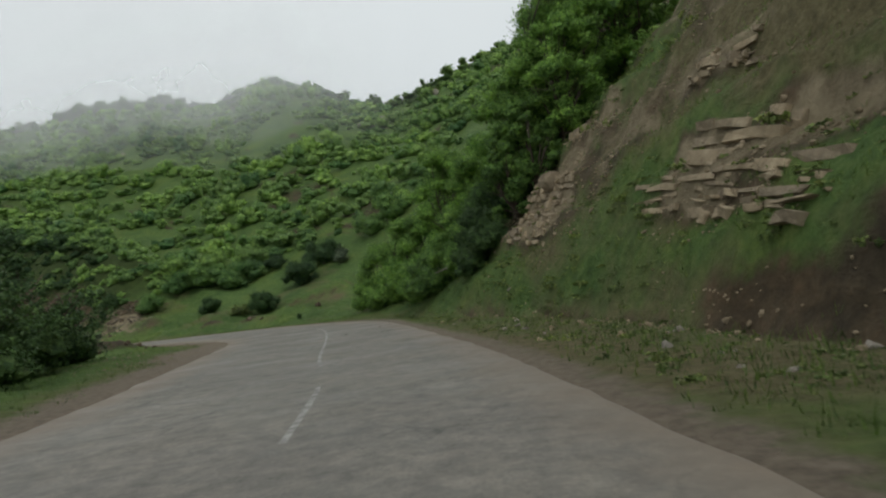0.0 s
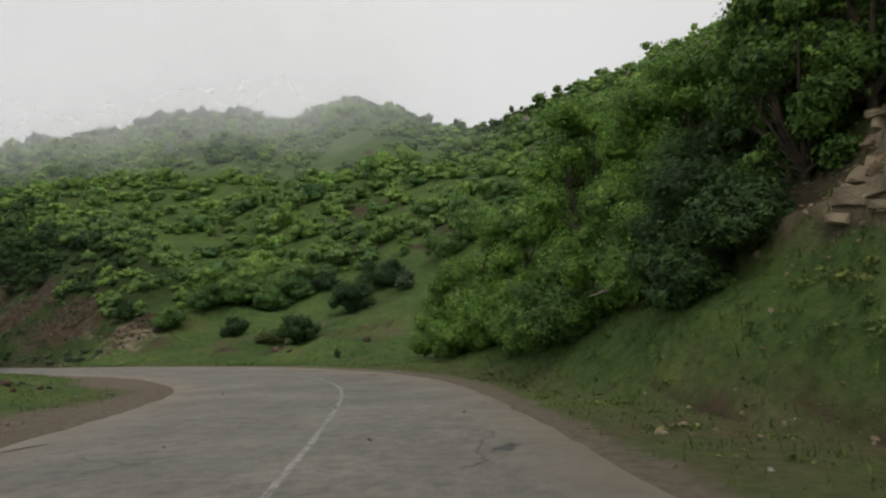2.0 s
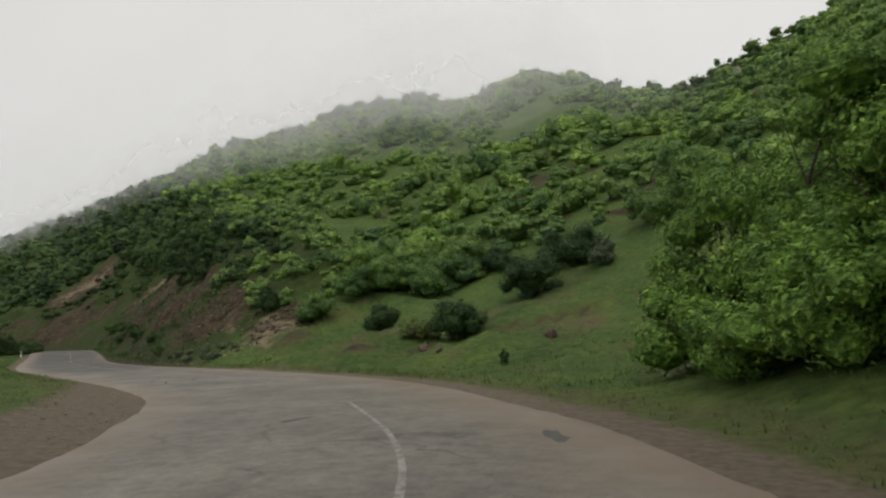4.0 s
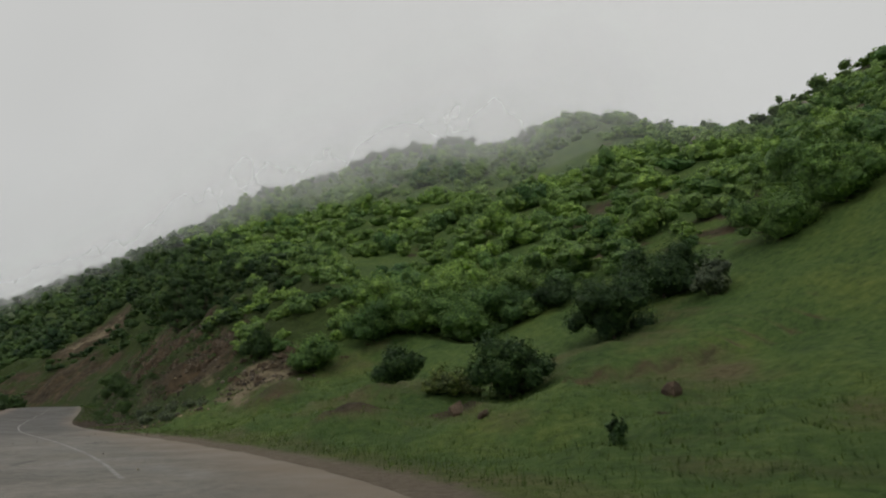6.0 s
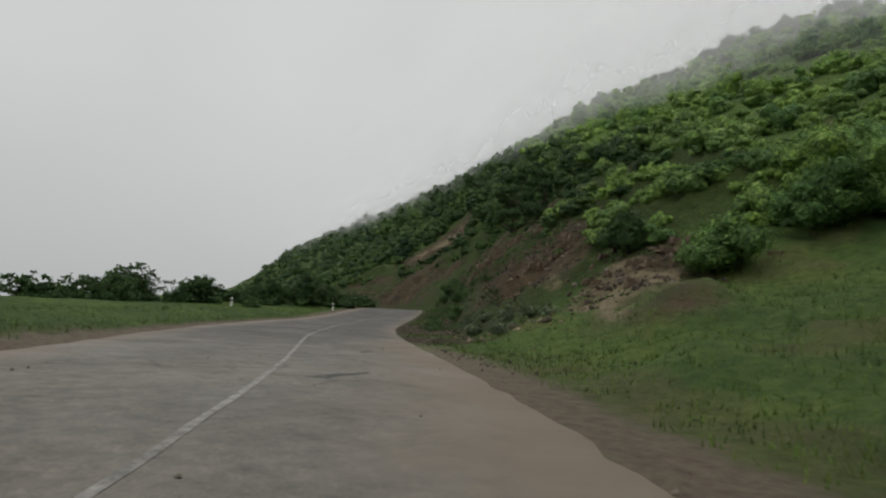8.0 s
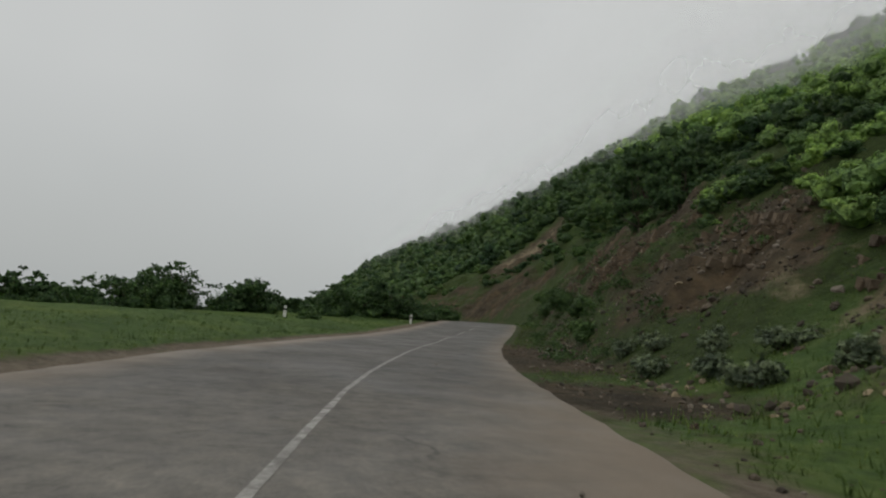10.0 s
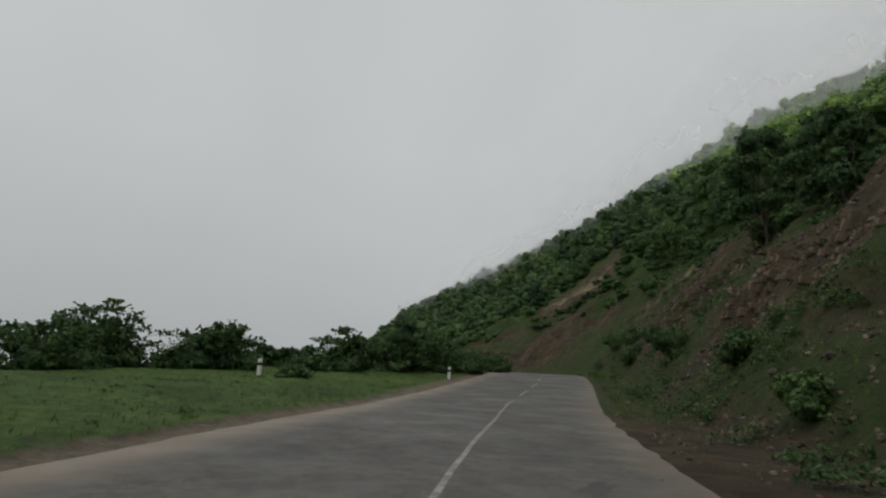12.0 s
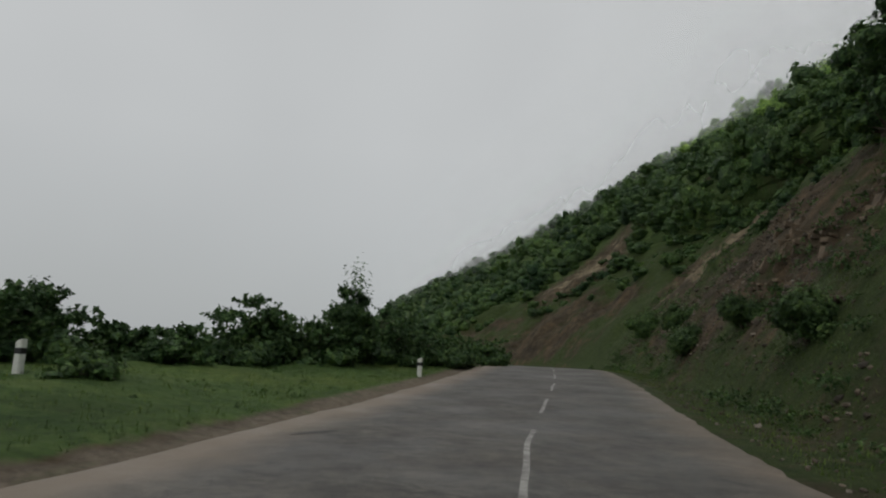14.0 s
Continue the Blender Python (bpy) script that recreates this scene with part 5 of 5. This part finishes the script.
for k in range(30):
    u = U_BANK + 2 + 60 * rng.random()
    p = spot(u, 7 + 6 * rng.random())
    lay_stone(RED if rng.random() < 0.85 else TAN, rng, p[0], p[1], 0.15 + 0.3 * rng.random() ** 2, "clod of earth and rock sticking out of the bank", "clods in the bank", 0.45)
for k in range(36):
    p = spot(U_BANK + 1 + 11 * rng.random(), 5.4 + 3.2 * rng.random())
    lay_stone(TAN, rng, p[0], p[1], 0.08 + 0.18 * rng.random() ** 1.8, "tan slab of rubble half sunk in the grass", "rubble slabs at the foot of the bank", 0.36)
for k in range(22):
    p = (-16.8 + rng.normal() * 1.0, 33.5 + rng.normal() * 1.0)
    lay_stone(RED, rng, p[0], p[1], 0.12 + 0.25 * rng.random() ** 2, "reddish clod on the dumped heap of earth", "clods on the earth heap")
for k in range(24):
    p = spot(along_of(-3.7, 19.5)[0] + 75 * rng.random(), -4 + 7.2 * rng.random())
    ob = lay_stone(PALE, rng, p[0], p[1], 0.03 + 0.04 * rng.random(), "tiny pale pebble lying on the asphalt", "pebbles on the road")
    ob.location.z = 0.045 + float(climb(along_of(p[0], p[1])[0]))


# ---- rubble over the earth bank and the cut: masses too many to count ----
def build_rubble(seed, name, count, u_from, u_to, off_from, off_to, mat, label, small=1.0, bare_from=0.5):
    rng = np.random.default_rng(seed)
    kinds = []
    for k in range(6):
        bm = bmesh.new()
        bmesh.ops.create_icosphere(bm, subdivisions=1, radius=0.5)
        for v in bm.verts:
            v.co = Vector((v.co.x, v.co.y * 0.8, v.co.z * 0.65)) * (0.75 + 0.5 * rng.random())
        kinds.append((np.array([v.co[:] for v in bm.verts]), [tuple(v.index for v in f.verts) for f in bm.faces]))
        bm.free()
    verts, faces, base, made = [], [], 0, 0
    while made < count:
        u = u_from + (u_to - u_from) * rng.random()
        off = off_from + (off_to - off_from) * rng.random()
        i, j = int(u / STEP), int(np.searchsorted(NEAR_COLS, off))
        p = spot(u, off)
        loose = noise.fractal(Vector((p[0] * 0.2, p[1] * 0.2, 2)), 0.9, 2.0, 3)
        if BARE[i, j] + 0.3 * rng.normal() < bare_from or loose + 0.4 * rng.normal() < 0.0:
            continue
        size = small * (0.05 + 0.12 * rng.random() + 0.26 * rng.random() ** 9)
        co, fs = kinds[int(rng.integers(0, 6))]
        turn = np.array(Euler((rng.normal() * 0.5, rng.normal() * 0.5, rng.random() * 6.28)).to_matrix())
        verts.append(co @ turn.T * size + (p[0], p[1], height(p[0], p[1]) + 0.08 * size))
        faces.extend(tuple(base + a for a in f) for f in fs)
        base += len(co)
        made += 1
    me = mesh_from(name, np.concatenate(verts), faces, mat)
    return tagged(new(name, me), label, "rubble", kind="stuff")


build_rubble(31, "bank_rubble", 5000, U_BANK + 2, U_BANK + 80, 5.6, 15.1, RUBBLE, "broken brown and grey rubble lying on the earth bank")
build_rubble(32, "cut_rubble", 1500, along_of(-2.2, 5)[0], along_of(-5.4, 29)[0], 5.6, 13.0, SANDSTONE, "broken tan rubble lying on the bare cut", 0.55)
build_rubble(33, "verge_gravel", 2000, U_BANK - 6, U_BANK + 55, 3.5, 6.4, RUBBLE, "coarse dark gravel strewn along the road's edge", 0.4, 0.1)
build_rubble(34, "bend_gravel", 1300, U_CLIFF - 10, U_CLIFF + 30, -8.5, -4.3, SANDSTONE, "fine pale gravel scattered inside the bend", 0.3, -1.0)


# ---- grass on the verges, the meadow and the ledges ----
def build_grass():
    rng = np.random.default_rng(5)
    cols = np.array(NEAR_COLS)
    tufts = []
    u_lo, u_hi = along_of(-1.9, 7)[0] - 3, along_of(-98, 106)[0]
    while len(tufts) < 44000:
        n = 4000
        u = u_lo + (u_hi - u_lo) * rng.random(n)
        s_ = np.where(rng.random(n) < 0.7, 3.7 + 13 * rng.random(n) ** 1.3, -5.0 - 9 * rng.random(n) ** 1.3)
        i = np.clip((u / STEP).astype(int), 0, len(ALONG) - 2)
        j = np.clip(np.searchsorted(cols, s_) - 1, 0, len(cols) - 2)
        keep = (BARE[i, j] + 0.3 * rng.random(n) < 0.72) & (DUST[i, j] * 0.9 + 0.35 * rng.random(n) < 0.62)
        fu, fs = u / STEP - i, (s_ - cols[j]) / (cols[j + 1] - cols[j])
        p = (GRID[i, j] * ((1 - fu) * (1 - fs))[:, None] + GRID[i + 1, j] * (fu * (1 - fs))[:, None] + GRID[i, j + 1] * ((1 - fu) * fs)[:, None] + GRID[i + 1, j + 1] * (fu * fs)[:, None])
        tufts.extend(p[keep])
    root = np.repeat(np.array(tufts[:44000]), 4, axis=0)
    n = len(root)
    root[:, :2] += rng.normal(size=(n, 2)) * 0.07
    a = rng.random(n) * 6.283
    tall = np.repeat(0.035 + 0.10 * rng.random(44000) ** 2, 4) * (0.6 + 0.6 * rng.random(n))
    tall *= np.where((root[:, 1] < 31) & (root[:, 0] > 2.2 - 0.1 * np.clip(root[:, 1] - 14, 0, 20)), 1.9, np.where((root[:, 1] > 50) & (root[:, 0] > -40), 1.7, 1.25))
    side = np.stack([np.cos(a), np.sin(a), np.zeros(n)], 1) * (0.006 + 0.008 * rng.random(n))[:, None]
    bend = np.stack([-np.sin(a), np.cos(a), np.zeros(n)], 1) * (tall * (0.2 + 0.6 * rng.random(n)))[:, None]
    up = np.stack([np.zeros(n), np.zeros(n), tall], 1)
    base = root - (0, 0, 0.03)
    quads = np.stack([base - side, base + side, base + up + bend], 1)
    return tagged(new("grass", quads_mesh("grass", quads, GRASS)), "short rough grass on the verges and ledges", "grass", kind="stuff")


build_grass()


# ---- roadside marker posts ----
def make_post():
    root = tagged(new("marker_post"), "short white concrete marker post with a black band", "post", "marker posts along the verge")
    bm = bmesh.new()
    bmesh.ops.create_cube(bm, size=1)
    bmesh.ops.scale(bm, vec=(0.16, 0.16, 0.85), verts=bm.verts)
    bmesh.ops.translate(bm, vec=(0, 0, 0.225), verts=bm.verts)
    for v in bm.verts:
        if v.co.z > 0.5:
            v.co.z += 0.06 * (v.co.x > 0)
    bmesh.ops.bevel(bm, geom=bm.edges[:], offset=0.02, segments=2, affect="EDGES")
    body = part("body", bm, POST_WHITE, root)
    bm = bmesh.new()
    bmesh.ops.create_cube(bm, size=1)
    bmesh.ops.scale(bm, vec=(0.168, 0.168, 0.14), verts=bm.verts)
    bmesh.ops.translate(bm, vec=(0, 0, 0.46), verts=bm.verts)
    bmesh.ops.bevel(bm, geom=bm.edges[:], offset=0.015, segments=1, affect="EDGES")
    part("band", bm, POST_BLACK, body, "black painted band")
    return root


post = put(make_post(), -71.4, 73.2, 0.9, 1.0, 0.0)
for x, y in ((-78.0, 85.6), (-88.6, 94.0)):
    copy_thing(post, Matrix.Translation((x, y, height(x, y))) @ Matrix.Rotation(0.9, 4, "Z"))


# ---- low cloud: upright sheets of vapour, for cloud on the ridge and added haze over the far slopes ----
def make_cloud(v, share):
    """One drift of vapour standing against the slope, v of the way up; thicker towards the ridge, and far off as
    distance haze.
    """
    rows = np.arange(np.searchsorted(W, 3.9), np.searchsorted(W, 14.5), 4)
    edge = LINE[rows] + RIGHT[rows] * 20
    foot = edge + (TOP[rows, :2] - edge) * v
    rel = np.array([0.0, 0.1, 0.2, 0.3, 0.4, 0.45, 0.5, 0.55, 0.6, 0.65, 0.7, 0.75, 0.8, 0.85, 0.9, 0.95, 1.0, 1.08, 1.16, 1.25, 1.35, 2.2, 4.0])
    n = len(rel)
    sheet = np.zeros((len(rows), n, 3))
    sheet[:, :, :2] = foot[:, None]
    sheet[:, :, 2] = TOP[rows, 2:3] * rel[None, :]
    w = W[rows][:, None]
    level = rel / (v + 0.06)
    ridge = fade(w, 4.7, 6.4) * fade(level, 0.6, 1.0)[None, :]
    # added distance haze, growing with how far the sheet stands from the road
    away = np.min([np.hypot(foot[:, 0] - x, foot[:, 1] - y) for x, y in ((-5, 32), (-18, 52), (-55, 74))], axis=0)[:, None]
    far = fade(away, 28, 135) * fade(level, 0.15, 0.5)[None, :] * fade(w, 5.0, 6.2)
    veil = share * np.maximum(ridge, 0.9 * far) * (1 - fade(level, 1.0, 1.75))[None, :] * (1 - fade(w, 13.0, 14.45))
    faces = [(i * n + j, i * n + j + 1, (i + 1) * n + j + 1, (i + 1) * n + j) for i in range(len(rows) - 1) for j in range(n - 1)]
    me = mesh_from("cloud_haze", sheet.reshape(-1, 3), faces, MIST, True)
    point_mask(me, "veil", veil.ravel())
    return tagged(new("cloud_haze", me), "thin grey cloud on the wooded ridge with added haze over far slopes", "cloud", kind="stuff")


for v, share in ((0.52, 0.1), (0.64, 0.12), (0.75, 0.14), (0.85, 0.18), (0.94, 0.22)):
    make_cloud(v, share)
